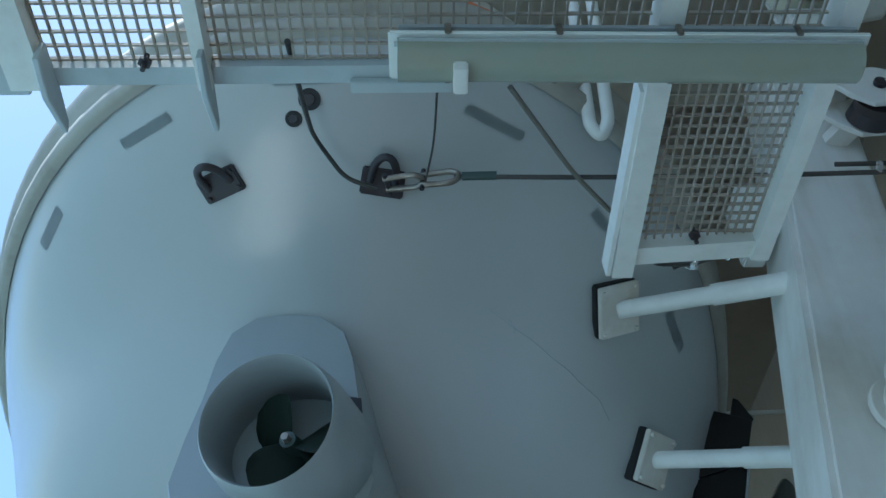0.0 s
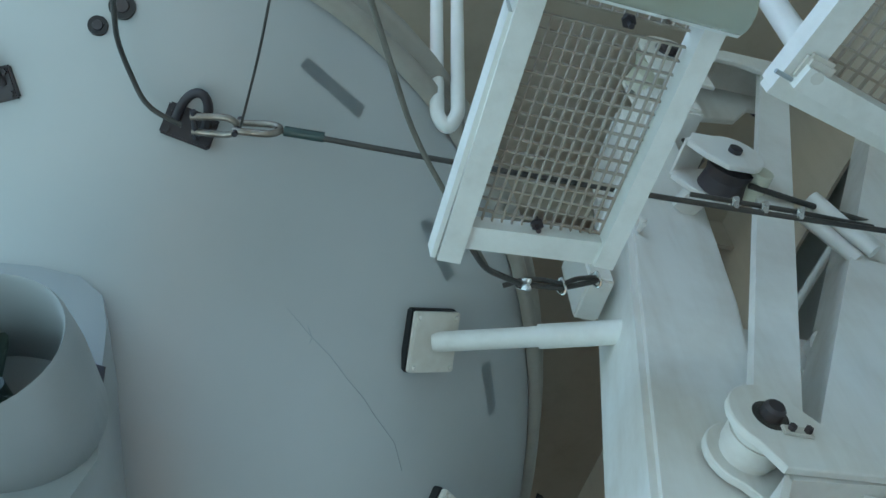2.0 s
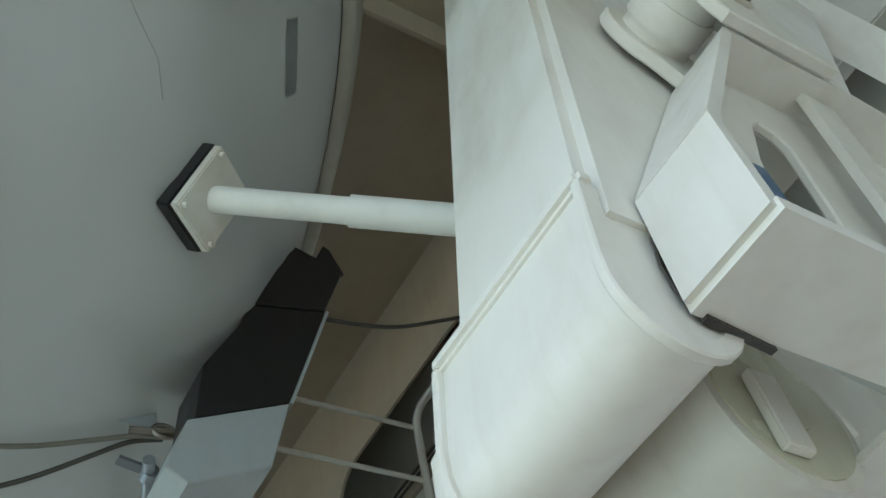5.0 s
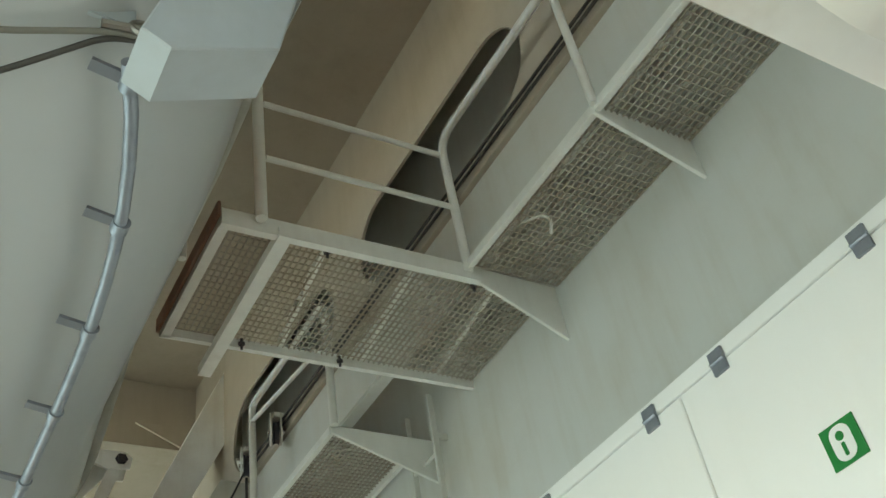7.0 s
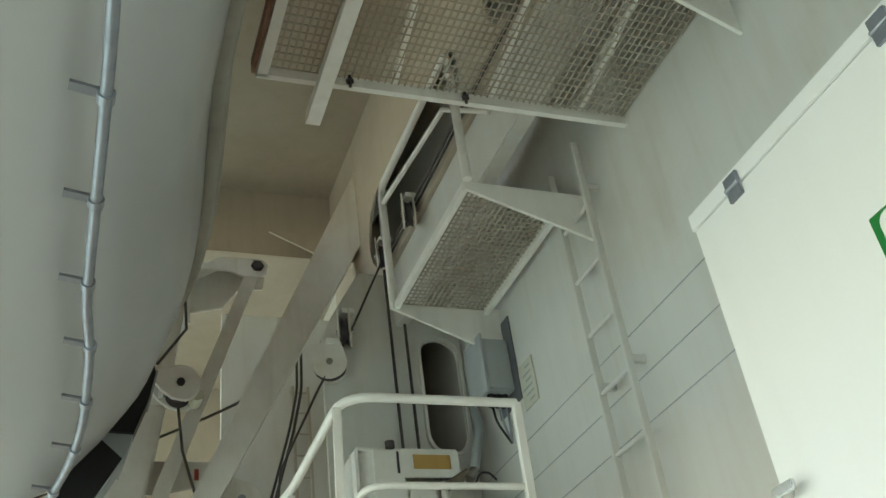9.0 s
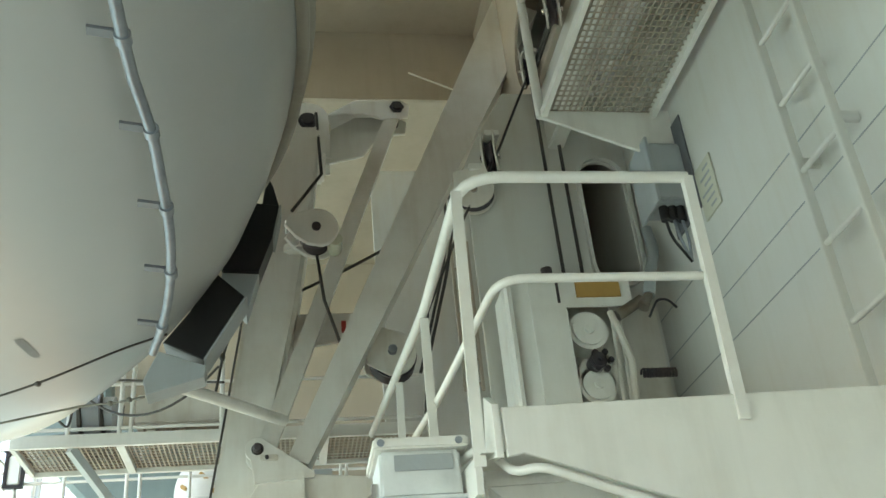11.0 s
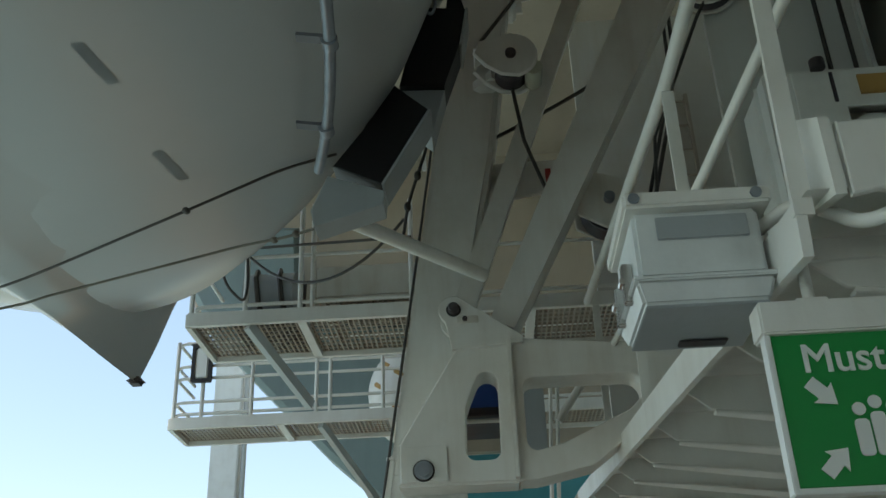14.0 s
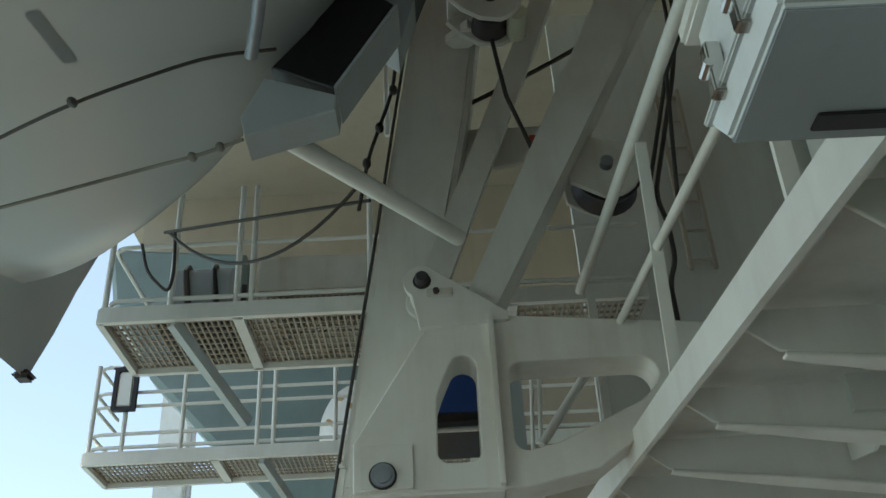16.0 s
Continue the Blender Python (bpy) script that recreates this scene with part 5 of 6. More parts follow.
zt = 3.34
top = round_path([(2.40, 4.33, zt), (1.60, 4.33, zt), (1.57, 5.2, RAMP(5.2) + 0.82), (1.54, 7.5, RAMP(7.5) + 0.84)], 0.14)
mid = round_path([(2.38, 4.33, 2.95), (1.68, 4.33, 2.95), (1.60, 5.2, RAMP(5.2) + 0.44), (1.55, 7.5, RAMP(7.5) + 0.44)], 0.10)
rr = rail_run("railing", "white tubular handrail round the winch landing", [((1.56, 4.36, RAMP(4.36)), (1.58, 4.36, 3.30)), ((1.575, 5.26, RAMP(5.26) - 0.03), (1.575, 5.24, RAMP(5.26) + 0.80)), ((1.575, 6.32, RAMP(6.32) - 0.05), (1.575, 6.22, RAMP(6.3) + 0.80)), ((1.575, 7.47, RAMP(7.47) - 0.05), (1.575, 7.45, RAMP(7.47) + 0.80))], top, [mid])
part("end_post", beam((2.37, 4.30, 2.44), (2.40, 4.33, zt), 0.035, 0.03, 0.004), WHITE, rr)


def winch():
    w = thing("boat_winch", "white cased boat winch with drums showing in the cutout", "winch")
    YF = 6.0
    fpl = part("front_plate", plate([(2.25, 2.62), (2.44, 2.62), (2.44, 3.66), (2.80, 3.66), (2.80, 3.83), (2.25, 3.83)], 0.015, XZ(YF), bev=0.003), WHITE, w)
    part("side_plate", plate([(YF, 2.62), (YF, 3.83), (YF + 0.30, 3.83), (YF + 0.30, 2.62)], 0.02, YZ(2.14)), WHITE, w)
    part("bevel_plate", beam((2.195, YF + 0.05, 2.62), (2.195, YF + 0.05, 3.83), 0.15, 0.02, 0.003, (-0.5, -0.8, 0)), WHITE, w)
    part("top_plate", box((2.15, YF, 3.83), (2.80, YF + 0.3, 3.85), 0.004), WHITE, w)
    part("end_plate", box((2.785, YF, 3.66), (2.80, YF + 0.3, 3.83), 0.003), WHITE, w)
    part("back", box((2.2, YF + 0.30, 2.62), (3.05, YF + 0.32, 3.83), 0.0), WHITE_OLD, w)
    part("gear_case", join(rod((2.56, YF + 0.02, 3.30), (2.56, YF + 0.26, 3.30), 0.10, 24), box((2.46, YF + 0.10, 2.62), (2.72, YF + 0.28, 3.22), 0.02)), WHITE_OLD, w)
    for x, z0, z1 in ((2.66, 3.10, 3.62), (2.70, 3.10, 3.60)):
        part("tie_rod", rod((x, YF + 0.01, z0), (x + 0.02, YF + 0.01, z1), 0.011, 10), WHITE_OLD, w)
    part("hand_pump", join(rod((2.70, YF - 0.02, 3.60), (2.84, YF - 0.04, 3.68), 0.03, 14), rod((2.83, YF - 0.05, 3.63), (2.89, YF - 0.05, 3.72), 0.035, 12, 0.02)), OLDSTEEL, w, "grimy hand pump")
    part("bleed_pipe", tube(round_path([(2.90, YF + 0.05, 3.62), (2.94, YF, 3.70), (3.0, YF, 3.70), (3.05, YF + 0.02, 3.66)], 0.03), 0.007, 8), DARKM, w)
    for k in range(6):
        ang = k * math.pi / 3
        part("wheel_lobe", rod((2.56 + 0.05 * math.cos(ang), YF - 0.055, 3.345 + 0.05 * math.sin(ang)), (2.56 + 0.05 * math.cos(ang), YF - 0.03, 3.345 + 0.05 * math.sin(ang)), 0.016, 8), DARKM, w)
    for z, r, mat in ((3.54, 0.105, WHITE), (3.24, 0.10, WHITE), (3.345, 0.045, DARKM)):
        yy = YF + 0.02 if mat is WHITE else YF - 0.05
        part("drum", join(rod((2.545, yy, z), (2.545, yy + 0.12, z), r, 28), rod((2.545, yy - 0.015, z), (2.545, yy, z), r * 0.8, 28), rod((2.545, yy - 0.03, z), (2.545, yy - 0.01, z), r * 0.25, 12)), mat, w)
    part("lever", tube([(2.66, YF - 0.03, 3.62), (2.72, YF - 0.04, 3.35), (2.70, YF - 0.03, 3.05)], 0.018, 10), WHITE_OLD, w)
    part("spring", tube([(2.77 + 0.0026 * i, YF - 0.02 + 0.022 * math.cos(i * 1.1), 3.28 + 0.022 * math.sin(i * 1.1)) for i in range(70)], 0.006, 6), DARKM, w, "dark coil spring")
    part("ochre_label", box((2.50, YF - 0.024, 3.71), (2.74, YF - 0.016, 3.80), 0.001), LABEL_OR, fpl, "ochre label plate")
    part("knob", join(rod((2.36, YF - 0.02, 3.84), (2.36, YF - 0.02, 3.88), 0.03, 14)), DARKM, w)
    part("slot_mark", box((2.395, YF - 0.022, 3.68), (2.41, YF - 0.016, 3.82), 0.002), DARKM, fpl)


winch()
hz = thing("heater_duct", "grey duct elbow beside the winch on the house side", "duct")
part("duct", tube(round_path([(3.04, 6.16, 4.22), (3.03, 6.1, 4.05), (2.93, 5.98, 3.85), (2.88, 5.95, 3.70)], 0.10), 0.032, 14), GREYBOX, hz)

cb = thing("control_box", "grey electrical control box with black cable glands", "box")
cbody = part("body", box((2.90, 5.62, 4.08), (WALL_X - 0.01, 5.84, 4.44), 0.012), GREYBOX, cb)
part("lid", plate(rect(5.60, 4.06, 5.86, 4.46), 0.02, YZ(2.885), bev=0.004), GREYBOX, cb)
part("mounting", box((WALL_X - 0.012, 5.56, 4.0), (WALL_X - 0.002, 5.90, 4.58), 0.002), DARKSTEEL, cb)
for k in range(3):
    part("gland", rod((2.95 + 0.045 * k, 5.70, 4.08), (2.95 + 0.045 * k, 5.70, 4.0), 0.024, 10), RUBBER, cbody)
    part("cable", tube(round_path([(2.95 + 0.045 * k, 5.70, 4.01), (2.96 + 0.045 * k, 5.70, 3.90), (3.06, 5.74, 3.78)], 0.05), 0.008, 8), GALV if k else RUBBER, cbody)
nb = thing("notice", "faded notice board with diagrams on the house side", "notice")
part("board", box((WALL_X - 0.012, 5.36, 3.90), (WALL_X - 0.002, 5.55, 4.19), 0.002), PAPER, nb)
for k in range(6):
    part("text_bar", box((WALL_X - 0.0145, 5.39, 3.93 + 0.042 * k), (WALL_X - 0.0125, 5.39 + 0.13 * (0.5 + 0.5 * ((k * 7) % 5) / 4), 3.942 + 0.042 * k), 0.0), GREYBOX, nb)


def junction_box():
    j = thing("junction_box", "grey-white steel junction box with latches by the stair rail", "box")
    bd = part("body", box((1.285, 4.525, 2.32), (1.535, 4.785, 2.465), 0.008), JBOXP, j)
    bm = bmesh.new()
    lo = [(1.275, 4.515), (1.545, 4.515), (1.545, 4.795), (1.275, 4.795)]
    r1 = [bm.verts.new((x, y, 2.312)) for x, y in lo]
    r2 = [bm.verts.new((x + (0.014 if x < 1.3 else -0.014), y + (0.02 if y < 4.6 else -0.02), 2.27)) for x, y in lo]
    loop_skin(bm, [r1, r2])
    bm.faces.new(r1)
    bm.faces.new(r2[::-1])
    bmesh.ops.recalc_face_normals(bm, faces=bm.faces)
    bevel(bm, 0.006)
    cv = part("cover", bm, JBOXP, j, "pale grey flanged cover")
    part("cover_plate", box((1.292, 4.537, 2.263), (1.528, 4.773, 2.2695), 0.002), GREYBOX, j, "slate grey bottom plate")
    part("rim", box((1.27, 4.51, 2.311), (1.55, 4.80, 2.321), 0.003), JBOXP, j)
    part("top_rim", box((1.268, 4.50, 2.465), (1.56, 4.81, 2.50), 0.006), WHITE, j)
    for y in (4.60, 4.72):
        part("latch", join(box((1.262, y - 0.012, 2.30), (1.284, y + 0.012, 2.385), 0.003), rod((1.262, y - 0.015, 2.345), (1.262, y + 0.015, 2.345), 0.007, 8)), CHROME, bd, "bright toggle latch")
    part("vent", box((1.385, 4.715, 2.258), (1.485, 4.75, 2.264), 0.002), DARKM, cv, "dark slotted vent")
    part("lid_plate", box((1.33, 4.519, 2.40), (1.51, 4.5245, 2.45), 0.002), GREYBOX, j, "worn grey bare patch")
    for x in (1.27, 1.51):
        part("bolt", rod((x + 0.02, 4.495, 2.483), (x + 0.02, 4.505, 2.483), 0.012, 8), GALV, j)
    part("conduit", tube(round_path([(1.54, 4.60, 2.44), (1.60, 4.50, 2.46), (1.66, 4.36, 2.33), (1.72, 4.30, 2.33), (WALL_X - 0.1, 4.28, 1.84)], 0.06), 0.014, 10), WHITE, j, "white conduit along the edge plate")


junction_box()


def words(body, size, x, z, y, parent, mat, name="lettering"):
    cu = bpy.data.curves.new("txt", "FONT")
    cu.body = body
    cu.size = size
    cu.extrude = 0.0015
    cu.align_x = "CENTER"
    cu.bevel_depth = size * 0.012
    cu.bevel_resolution = 0
    ob = bpy.data.objects.new("txt", cu)
    scene.collection.objects.link(ob)
    me = bpy.data.meshes.new_from_object(ob)
    bpy.data.objects.remove(ob)
    me.transform(plane_m((x, y, z), (1, 0, 0), (0, 0, 1)))
    me.materials.clear()
    me.materials.append(mat)
    t = new(name, me)
    t.parent = parent
    return t


def muster_sign():
    s = thing("muster_sign", "green and white illuminated muster station sign with white housing", "sign")
    Y = 4.50
    part("housing", box((1.49, Y, 2.185), (2.145, Y + 0.07, 2.25), 0.004), WHITE, s)
    pn = part("panel", box((1.505, Y + 0.015, 1.905), (2.115, Y + 0.035, 2.19), 0.002), LITGREEN, s, "green sign panel")
    part("side_strip", box((1.494, Y + 0.008, 1.90), (1.505, Y + 0.042, 2.19), 0.002), SIGNW, s)
    part("side_strip", box((2.115, Y + 0.008, 1.90), (2.126, Y + 0.042, 2.19), 0.002), SIGNW, s)
    part("bottom_strip", box((1.494, Y + 0.008, 1.893), (2.126, Y + 0.042, 1.904), 0.002), SIGNW, s)
    part("divider", box((1.822, Y + 0.010, 1.91), (1.829, Y + 0.014, 2.183), 0.0), SIGNW, pn)
    yf = Y + 0.0125
    words("Muster", 0.076, 1.662, 2.112, yf, pn, SIGNW)
    words("Station", 0.068, 1.975, 2.118, yf, pn, SIGNW)
    words("14", 0.195, 1.975, 1.955, yf, pn, SIGNW)
    for k, (dx, h, r) in enumerate(((-0.030, 0.085, 0.013), (0.0, 0.100, 0.013), (0.030, 0.088, 0.013))):
        part("pictogram_bar", plate(rrect(1.665 + dx - 0.013, 1.955, 1.665 + dx + 0.013, 1.955 + h * 0.78, 0.008, 3), 0.003, XZ(yf)), SIGNW, pn)
        part("pictogram_dot", plate(arc(1.665 + dx, 1.955 + h * 0.78 + 0.018, 0.012, 0, 345, 14), 0.003, XZ(yf)), SIGNW, pn)
    for sx, sz in ((-1, 1), (1, 1), (-1, -1), (1, -1)):
        c = Vector((1.663 + sx * 0.085, 0, 2.01 + sz * 0.062))
        d = Vector((-sx, 0, -sz)).normalized()
        n = Vector((-d.z, 0, d.x))
        pts = [c - d * 0.03 - n * 0.013, c - d * 0.03 + n * 0.013, c + d * 0.002 + n * 0.013, c + d * 0.0 + n * 0.026, c + d * 0.032, c + d * 0.0 - n * 0.026, c + d * 0.002 - n * 0.013]
        part("arrow", plate([(q.x, q.z) for q in pts], 0.003, XZ(yf)), SIGNW, pn)
    for x in (1.60, 2.03):
        part("hanger", join(box((x - 0.03, Y + 0.02, 2.25), (x + 0.03, Y + 0.05, 2.262), 0.002), rod((x, Y + 0.035, 2.25), (x, Y + 0.035, 2.36), 0.012, 10)), WHITE, s)
    part("hanger_rail", beam((1.58, Y + 0.04, 2.35), (2.12, Y + 0.04, 2.36), 0.03, 0.02, 0.003), WHITE, s)


muster_sign()

# ---- locker, ladder and signs on the house side ----
lk = thing("locker", "large white wall locker with hinged front panels and green signs", "locker")
part("body", box((2.362, -4.0, 0.0), (WALL_X - 0.002, 2.82, 3.265), 0.006), LOCKERP, lk)
panels = []
for y0, y1 in ((1.775, 2.795), (0.70, 1.765), (-0.40, 0.69), (-1.5, -0.41)):
    panels.append((y0, y1, part("panel", box((2.350, y0, 0.10), (2.364, y1, 3.197), 0.003), LOCKERP, lk)))
part("head_strip", box((2.350, -4.0, 3.203), (2.364, 2.818, 3.263), 0.003), LOCKERP, lk)
for y in (2.577, 1.922, 1.566, 0.95, 0.5, -0.1):
    part("hinge", join(box((2.338, y - 0.032, 3.205), (2.351, y + 0.032, 3.243), 0.002), box((2.338, y - 0.032, 3.157), (2.351, y + 0.032, 3.197), 0.002), rod((2.340, y - 0.032, 3.20), (2.340, y + 0.032, 3.20), 0.008, 8)), GALV, [q for a, b, q in panels if a <= y <= b][0], "dull steel hinge")
part("latch", join(rod((2.35, 2.77, 2.32), (2.31, 2.77, 2.32), 0.016, 10), box((2.30, 2.70, 2.305), (2.315, 2.79, 2.335), 0.004)), CHROME, panels[0][2], "brass-coloured latch")


def safety_sign(y, z):
    s = thing("safety_sign", "small green and white safety sign on the locker panel", "sign", group="safety signs")
    part("panel", box((2.344, y - 0.062, z - 0.062), (2.3485, y + 0.062, z + 0.062), 0.001), GREEN, s)
    part("pictogram", plate(rrect(-0.036, -0.052, 0.036, 0.052, 0.03, 5), 0.0015, plane_m((2.3435, y, z), (0, -1, 0), (0, 0, 1))), SIGNW, s)
    part("pictogram_mark", plate(arc(0, 0.02, 0.014, 0, 345, 12), 0.0015, plane_m((2.3415, y, z), (0, -1, 0), (0, 0, 1))), GREEN, s)
    part("pictogram_mark", plate(rrect(-0.006, -0.04, 0.006, 0.0, 0.004, 2), 0.0015, plane_m((2.3415, y, z), (0, -1, 0), (0, 0, 1))), GREEN, s)


safety_sign(2.13, 2.735)
safety_sign(1.28, 2.735)

ladder = thing("wall_ladder", "white steel rung ladder fixed to the house side", "ladder")
for y in (4.27, 4.57):
    part("rail", box((WALL_X - 0.11, y - 0.012, 0.3), (WALL_X - 0.07, y + 0.012, 4.92), 0.003), WALLP, ladder)
    for z in (1.2, 2.5, 3.55, 4.6):
        part("standoff", box((WALL_X - 0.08, y - 0.012, z), (WALL_X, y + 0.012, z + 0.04), 0.002), WALLP, ladder)
for k in range(13):
    part("rung", rod((WALL_X - 0.09, 4.27, 0.6 + 0.325 * k), (WALL_X - 0.09, 4.57, 0.6 + 0.325 * k), 0.012, 10), WALLP, ladder)
# plate seams of the house side
for z in (3.74, 3.50, 3.28):
    structure("trim_seam", box((WALL_X - 0.003, 2.85, z - 0.0025), (WALL_X + 0.002, 10.5, z + 0.0025), 0.0), GREYBOX, "thin dark plate seam on the house side", "seam")

# ---- next station beyond ----
def far_platform(name, label, x0, x1, y0, y1, z, rail_h, posts, rails):
    p = thing(name, label, "platform", group="far platforms")
    angle_beam(p, "edge_beam", (x0, y0, z), (x1, y0, z), 0.03, 0.08)
    angle_beam(p, "edge_beam", (x0, y1, z), (x1, y1, z), 0.03, 0.08)
    angle_beam(p, "edge_beam", (x0, y0, z), (x0, y1, z), 0.03, 0.08)
    mesh_floor(p, x0 + 0.02, y0 + 0.02, x1, y1 - 0.02, z - 0.01, 0.03, 0.06, 0.012)
    for k in (0.25, 0.5, 0.75):
        xx = x0 + (x1 - x0) * k
        angle_beam(p, "cross_beam", (xx, y0, z - 0.01), (xx, y1, z - 0.01), 0.05, 0.06)
    for x in posts:
        part("post", tube([(x, y0, z), (x, y0, z + rail_h)], 0.015, 10), WHITE, p)
    for k in rails:
        part("rail", tube(round_path([(x0 + 0.02, y1, z + rail_h * k), (x0 + 0.02, y0, z + rail_h * k), (x1, y0, z + rail_h * k)], 0.08), 0.012, 8), WHITE, p)
    return p


fp = far_platform("mesh_platform", "white mesh platform with rails at the next boat station", -0.66, 1.9, 7.74, 8.32, 3.66, 0.70, (-0.645, -0.34, -0.03, 0.04, 0.6), (0.11, 0.53))
angle_beam(fp, "knee", (-0.32, 7.76, 3.62), (-0.04, 8.2, 3.28), 0.04, 0.06, GREYW)
fq = far_platform("mesh_platform", "lower white mesh platform with rails beyond the davit", -1.28, 1.9, 9.41, 9.85, 3.58, 0.62, (-1.26, -1.06, -0.70, -0.23, -0.13, 0.25), (0.11, 0.25, 0.54, 0.69, 0.98))
angle_beam(fq, "knee", (-0.20, 9.45, 3.54), (0.15, 10.4, 3.1), 0.04, 0.06, GREYW)
fl = thing("flood_light", "black and white flood light hung on the far rail", "light fitting")
part("body", box((-1.12, 9.37, 3.90), (-1.02, 9.44, 4.14), 0.012), SIGNW, fl)
part("frame", plate(rrect(-1.145, 3.875, -0.995, 4.165, 0.012), 0.035, XZ(9.40), (rrect(-1.12, 3.90, -1.02, 4.14, 0.012),)), BLACKP, fl)
part("bracket", tube(round_path([(-1.20, 9.42, 4.2), (-1.14, 9.40, 4.17), (-1.07, 9.40, 4.19), (-1.0, 9.42, 4.2)], 0.03), 0.010, 8), DARKM, fl)
tw = thing("funnel_post", "pale grey-blue vertical tower on the next part of the ship", "tower")
part("shaft", box((-4.10, 20, -3), (-3.58, 20.5, 14), 0.02), GREYW, tw)
part("pipe", rod((-3.50, 20.1, -3), (-3.50, 20.1, 14), 0.05, 12), GREYBOX, tw)
dv = thing("glass_screen", "turquoise glazed screen beyond the platforms", "screen")
part("pane", box((0.75, 12.0, 0.0), (3.0, 12.04, 3.92), 0.004), TEAL, dv)
part("frame", box((0.70, 11.96, 3.92), (3.0, 12.06, 4.0), 0.004), WHITE, dv)
hb = thing("side_fairing", "steel fairing standing behind the far platforms, its shade put into the grey-green", "fairing")
part("side_plate", plate([(-1.82, 5.5), (-1.43, 4.8), (-0.96, 4.29), (-0.38, 3.68), (0.18, 3.18), (0.56, 3.18), (0.56, 4.86), (-0.66, 4.92), (-0.72, 5.94), (-1.92, 6.06)], 0.3, XZ(11.2), bev=0.05), SHADEGREY, hb)
part("leg", box((0.20, 10.95, 0.0), (0.55, 11.2, 3.4), 0.02), SHADEGREY, hb)
rc = thing("raft_canister", "white rounded raft canister with dark latches beyond the platform", "canister")
bm = bmesh.new()
bmesh.ops.create_uvsphere(bm, u_segments=28, v_segments=18, radius=1.0)
bm.transform(Matrix.Translation((0.32, 10.5, 4.05)) @ Matrix.Diagonal((0.31, 0.34, 0.40, 1)))
smooth(bm, 180)
part("shell", bm, WHITE, rc)
for a, h in ((-100, -0.18), (-130, 0.02), (-95, 0.10), (-150, -0.2), (-120, 0.2), (-75, -0.05)):
    ca, sa = math.cos(radians(a)), math.sin(radians(a))
    k = math.sqrt(1 - (h / 0.40) ** 2)
    part("latch", box((-0.045, -0.012, -0.018), (0.045, 0.012, 0.018), 0.008, Matrix.Translation((0.32 + 0.31 * k * ca, 10.5 + 0.34 * k * sa, 4.05 + h)) @ Matrix.Rotation(radians(a + 90), 4, "Z") @ Matrix.Rotation(radians(35), 4, "Y")), LABEL_OR, rc, "dark ochre latch")
dk = thing("stowed_gear", "dark grey gear stowed behind the far rails", "gear")
part("drum", rod((-0.42, 8.1, 3.92), (-0.12, 8.1, 3.92), 0.16, 20), GREYBOX, dk)
part("base", box((-0.46, 7.92, 3.675), (-0.05, 8.28, 3.78), 0.02), DARKM, dk)
part("coil", tube([(-0.40 + 0.02 * i, 8.1 + 0.18 * math.cos(i * 0.9), 3.92 + 0.18 * math.sin(i * 0.9)) for i in range(16)], 0.016, 6), CABLE, dk)
bc = thing("blue_cover", "blue canvas cover folded behind the davit cheek", "cover")
part("cover", plate([(0.87, 2.99), (1.06, 2.99), (1.06, 3.17)] + arc(0.99, 3.18, 0.07, 0, 150, 8) + [(0.88, 3.12)], 0.26, XZ(7.88), bev=0.02), BLUE, bc)
part("tray", box((0.84, 7.45, 2.945), (1.10, 7.90, 2.985), 0.004), DARKM, bc, "dark tray")
part("bar", rod((0.86, 7.50, 2.93), (1.10, 7.50, 2.93), 0.012, 8), WHITE, bc, "white bar")
sf = thing("support_frame", "white tubular frame behind the davit cheek", "frame")
for x in (1.37, 1.41):
    part("post", tube([(x - 0.06, 8.4, 2.50), (x + 0.02, 8.4, 3.64)], 0.012, 10), WHITE, sf)
part("brace", tube([(1.40, 8.4, 3.17), (1.74, 8.4, 3.64)], 0.024, 10), WHITE, sf)
part("panel", box((1.20, 8.42, 3.0), (1.33, 8.44, 3.62), 0.004), GREYBOX, sf, "grey panel")
vt = thing("vent_trunk", "cream louvred trunk under the far platform", "vent")
part("body", box((0.05, 7.80, 3.78), (0.95, 8.25, 3.98), 0.01), WHITE_OLD, vt)
mesh_floor(vt, 0.10, 7.82, 0.9, 8.22, 3.762, 0.03, 0.05, 0.008)
for x in (0.15, 0.85):
    part("foot", box((x - 0.03, 7.85, 3.67), (x + 0.03, 8.2, 3.79), 0.004), WHITE_OLD, vt)
ln = thing("far_line", "slack black line looped between the boat and the davit", "rope")
part("line", tube(sag((-0.34, 7.6, 4.02), (0.63, 6.95, 3.80), 0.27), 0.008, 8), CABLE, ln)
part("line", tube(round_path([(-0.46, 7.6, 3.96), (-0.42, 7.6, 3.80), (-0.31, 7.6, 3.685), (-0.295, 7.6, 3.80), (-0.31, 7.6, 4.02)], 0.06), 0.008, 8), CABLE, ln)
part("line", tube(sag((-0.36, 7.6, 4.02), (0.66, 6.95, 3.70), 0.0), 0.008, 8), CABLE, ln)


LX0, LX1, LZ0, LZ1 = 2.38, 2.52, 4.22, 5.55
CAB = [(2.14, 7.2, 5.2), (2.13, 7.2, 4.83), (2.06, 7.2, 4.5), (1.87, 7.2, 3.83), (1.90, 7.2, 3.68), (1.90, 7.2, 3.5), (1.86, 7.2, 3.40), (1.86, 7.2, 2.9)]

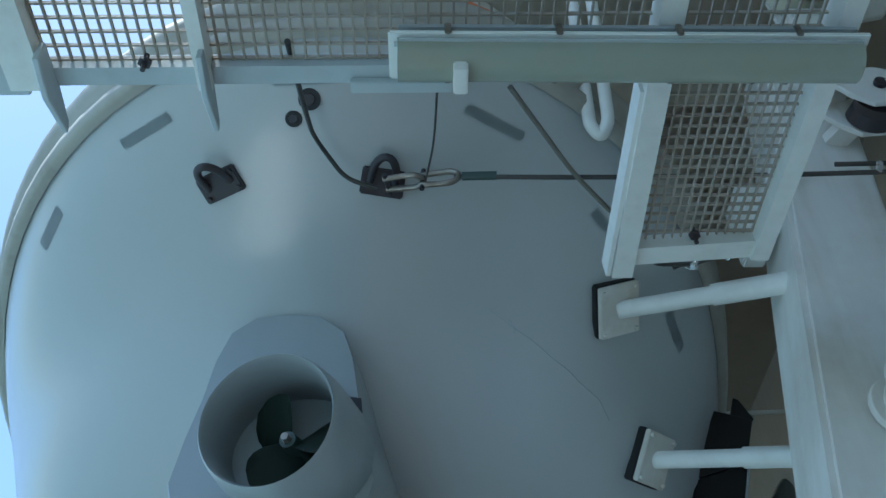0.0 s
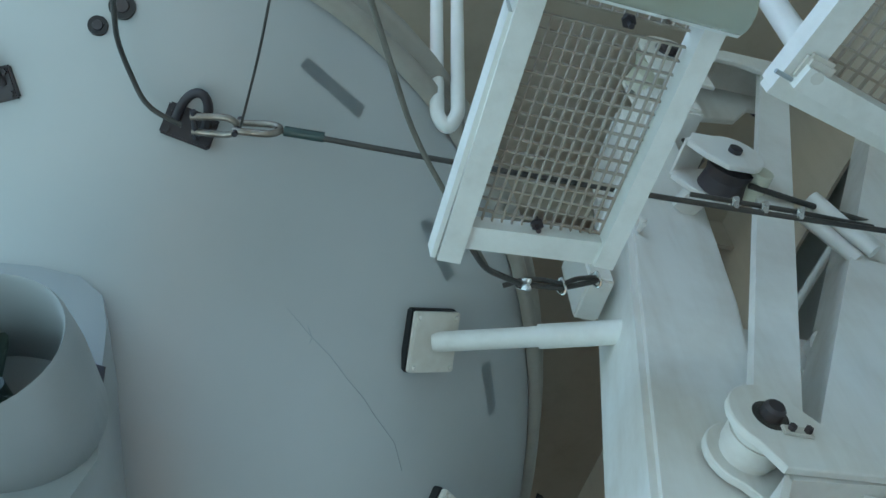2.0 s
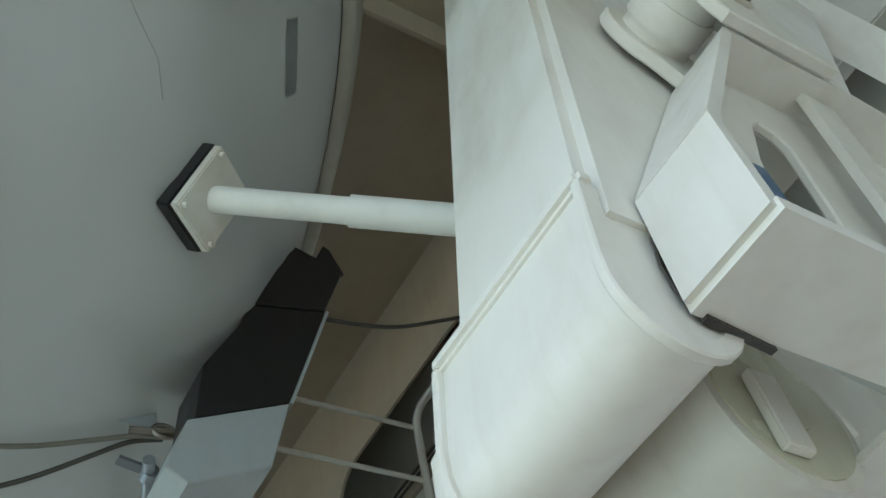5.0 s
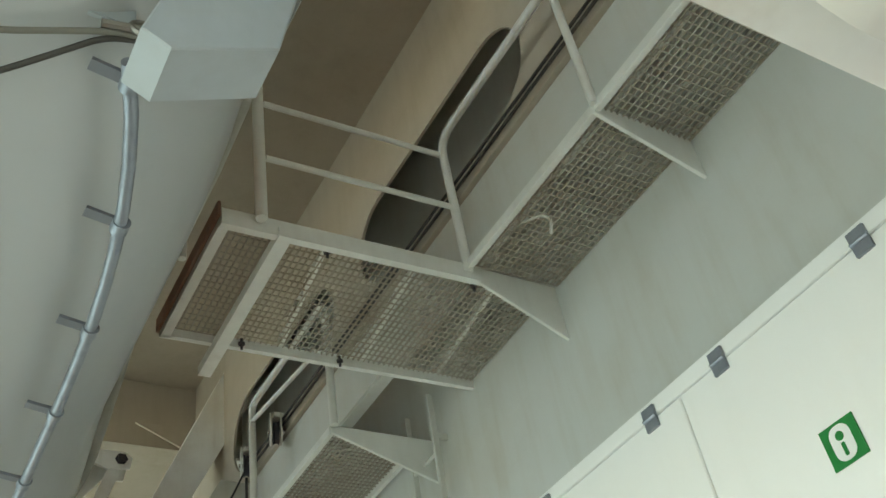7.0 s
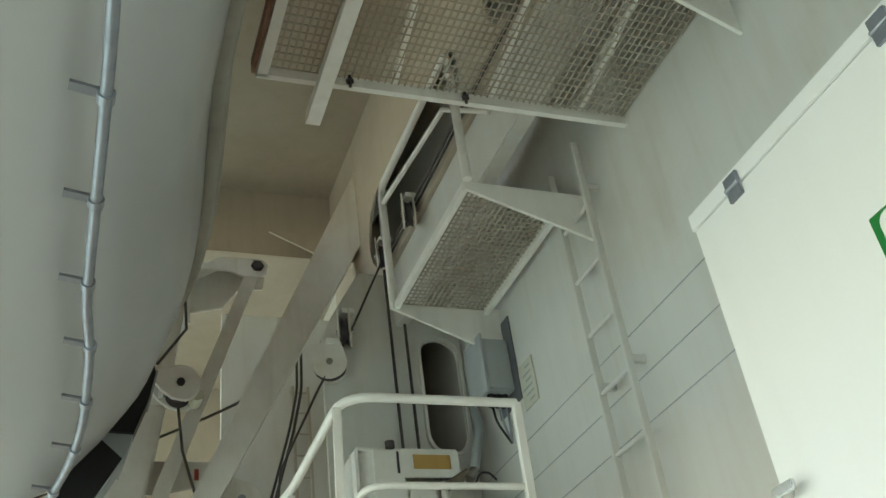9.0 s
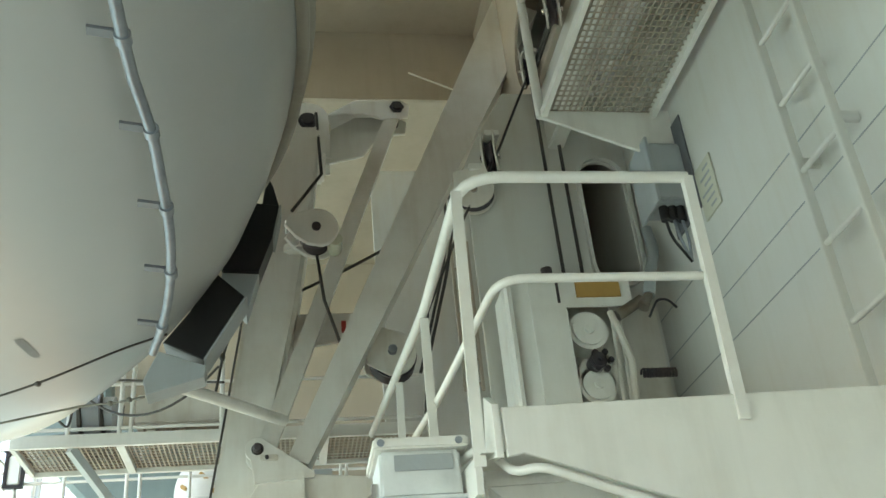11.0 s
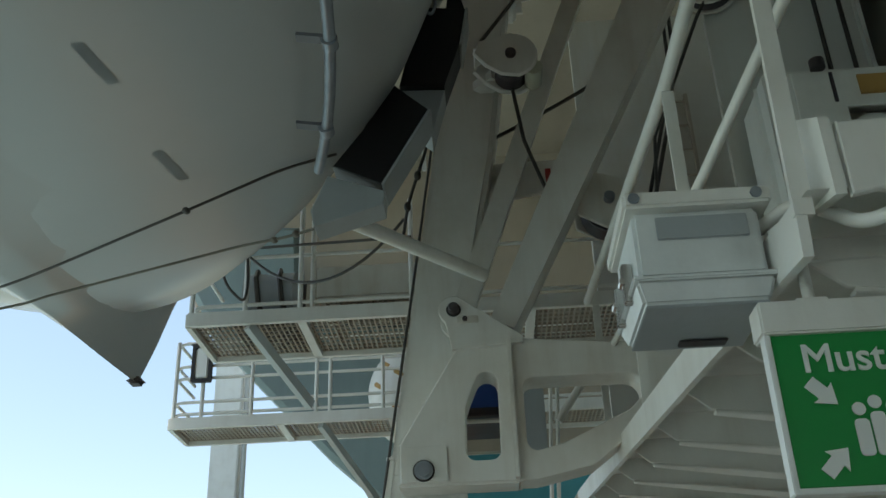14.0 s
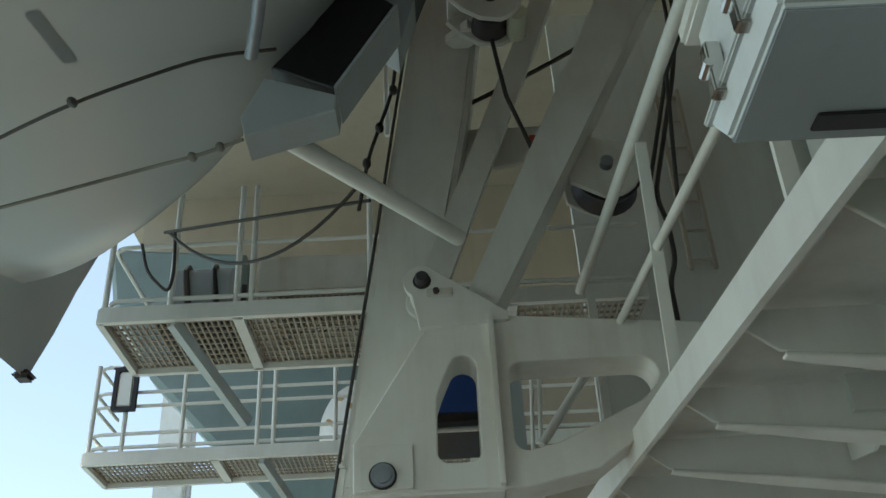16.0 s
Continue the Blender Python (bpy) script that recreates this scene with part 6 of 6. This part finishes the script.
# ---- behind the landing: cable ladder, hanging cables, guide block ----
cl = thing("cable_ladder", "cream painted cable ladder fixed to the plating", "cable ladder")
for x in (LX0, LX1):
    part("stile", box((x - 0.012, 8.54, LZ0), (x + 0.012, 8.57, LZ1), 0.003), CEILP, cl)
    for z in (LZ0 + 0.05, LZ1 - 0.05):
        part("standoff", box((x - 0.01, 8.56, z), (x + 0.01, 8.605, z + 0.03), 0.002), CEILP, cl)
for k in range(7):
    z = LZ0 + 0.06 + (LZ1 - LZ0 - 0.12) * k / 6
    part("rung", rod((LX0, 8.555, z), (LX1, 8.555, z), 0.008, 8), CEILP, cl)


def hanging_cable(pts, r, label):
    c = thing("hanging_cable", label, "cable", group="hanging cables")
    part("cable", tube(round_path(pts, 0.08), r, 8), CABLE, c)
    return c


hanging_cable(CAB, 0.011, "black rubber cable hanging behind the landing rail")
hanging_cable([(q[0] - 0.03, q[1] + 0.02, q[2]) for q in CAB[:4]], 0.010, "black rubber cable hanging behind the landing rail")
kl = hanging_cable([(0.80, 6.80, 4.45), (0.77, 6.80, 4.14), (0.66, 6.86, 3.84), (0.62, 6.9, 3.62)], 0.008, "dark knotted line hanging by the davit arm")
for q in ((0.77, 6.80, 4.14), (0.71, 6.83, 3.97), (0.655, 6.865, 3.82)):
    bm = bmesh.new()
    bmesh.ops.create_icosphere(bm, subdivisions=2, radius=0.018)
    bm.transform(Matrix.Translation(q) @ Matrix.Diagonal((1, 1, 1.5, 1)))
    smooth(bm, 180)
    part("knot", bm, CABLE, kl)
gb = thing("guide_block", "white guide block with a dark sheave under the davit brace", "block")
blk_out = arc(1.66, 3.93, 0.15, -100, 80, 12) + [(1.56, 4.12), (1.48, 4.05), (1.50, 3.86)]
for y in (7.14, 7.30):
    part("cheek", plate(blk_out, 0.022, XZ(y), bev=0.006), WHITE_OLD, gb)
part("wheel", join(rod((1.67, 7.15, 3.92), (1.67, 7.21, 3.92), 0.145, 24, 0.125), rod((1.67, 7.21, 3.92), (1.67, 7.27, 3.92), 0.125, 24, 0.145)), DARKM, gb)
part("pin", rod((1.66, 7.08, 3.94), (1.66, 7.33, 3.94), 0.028, 12), GALV, gb)
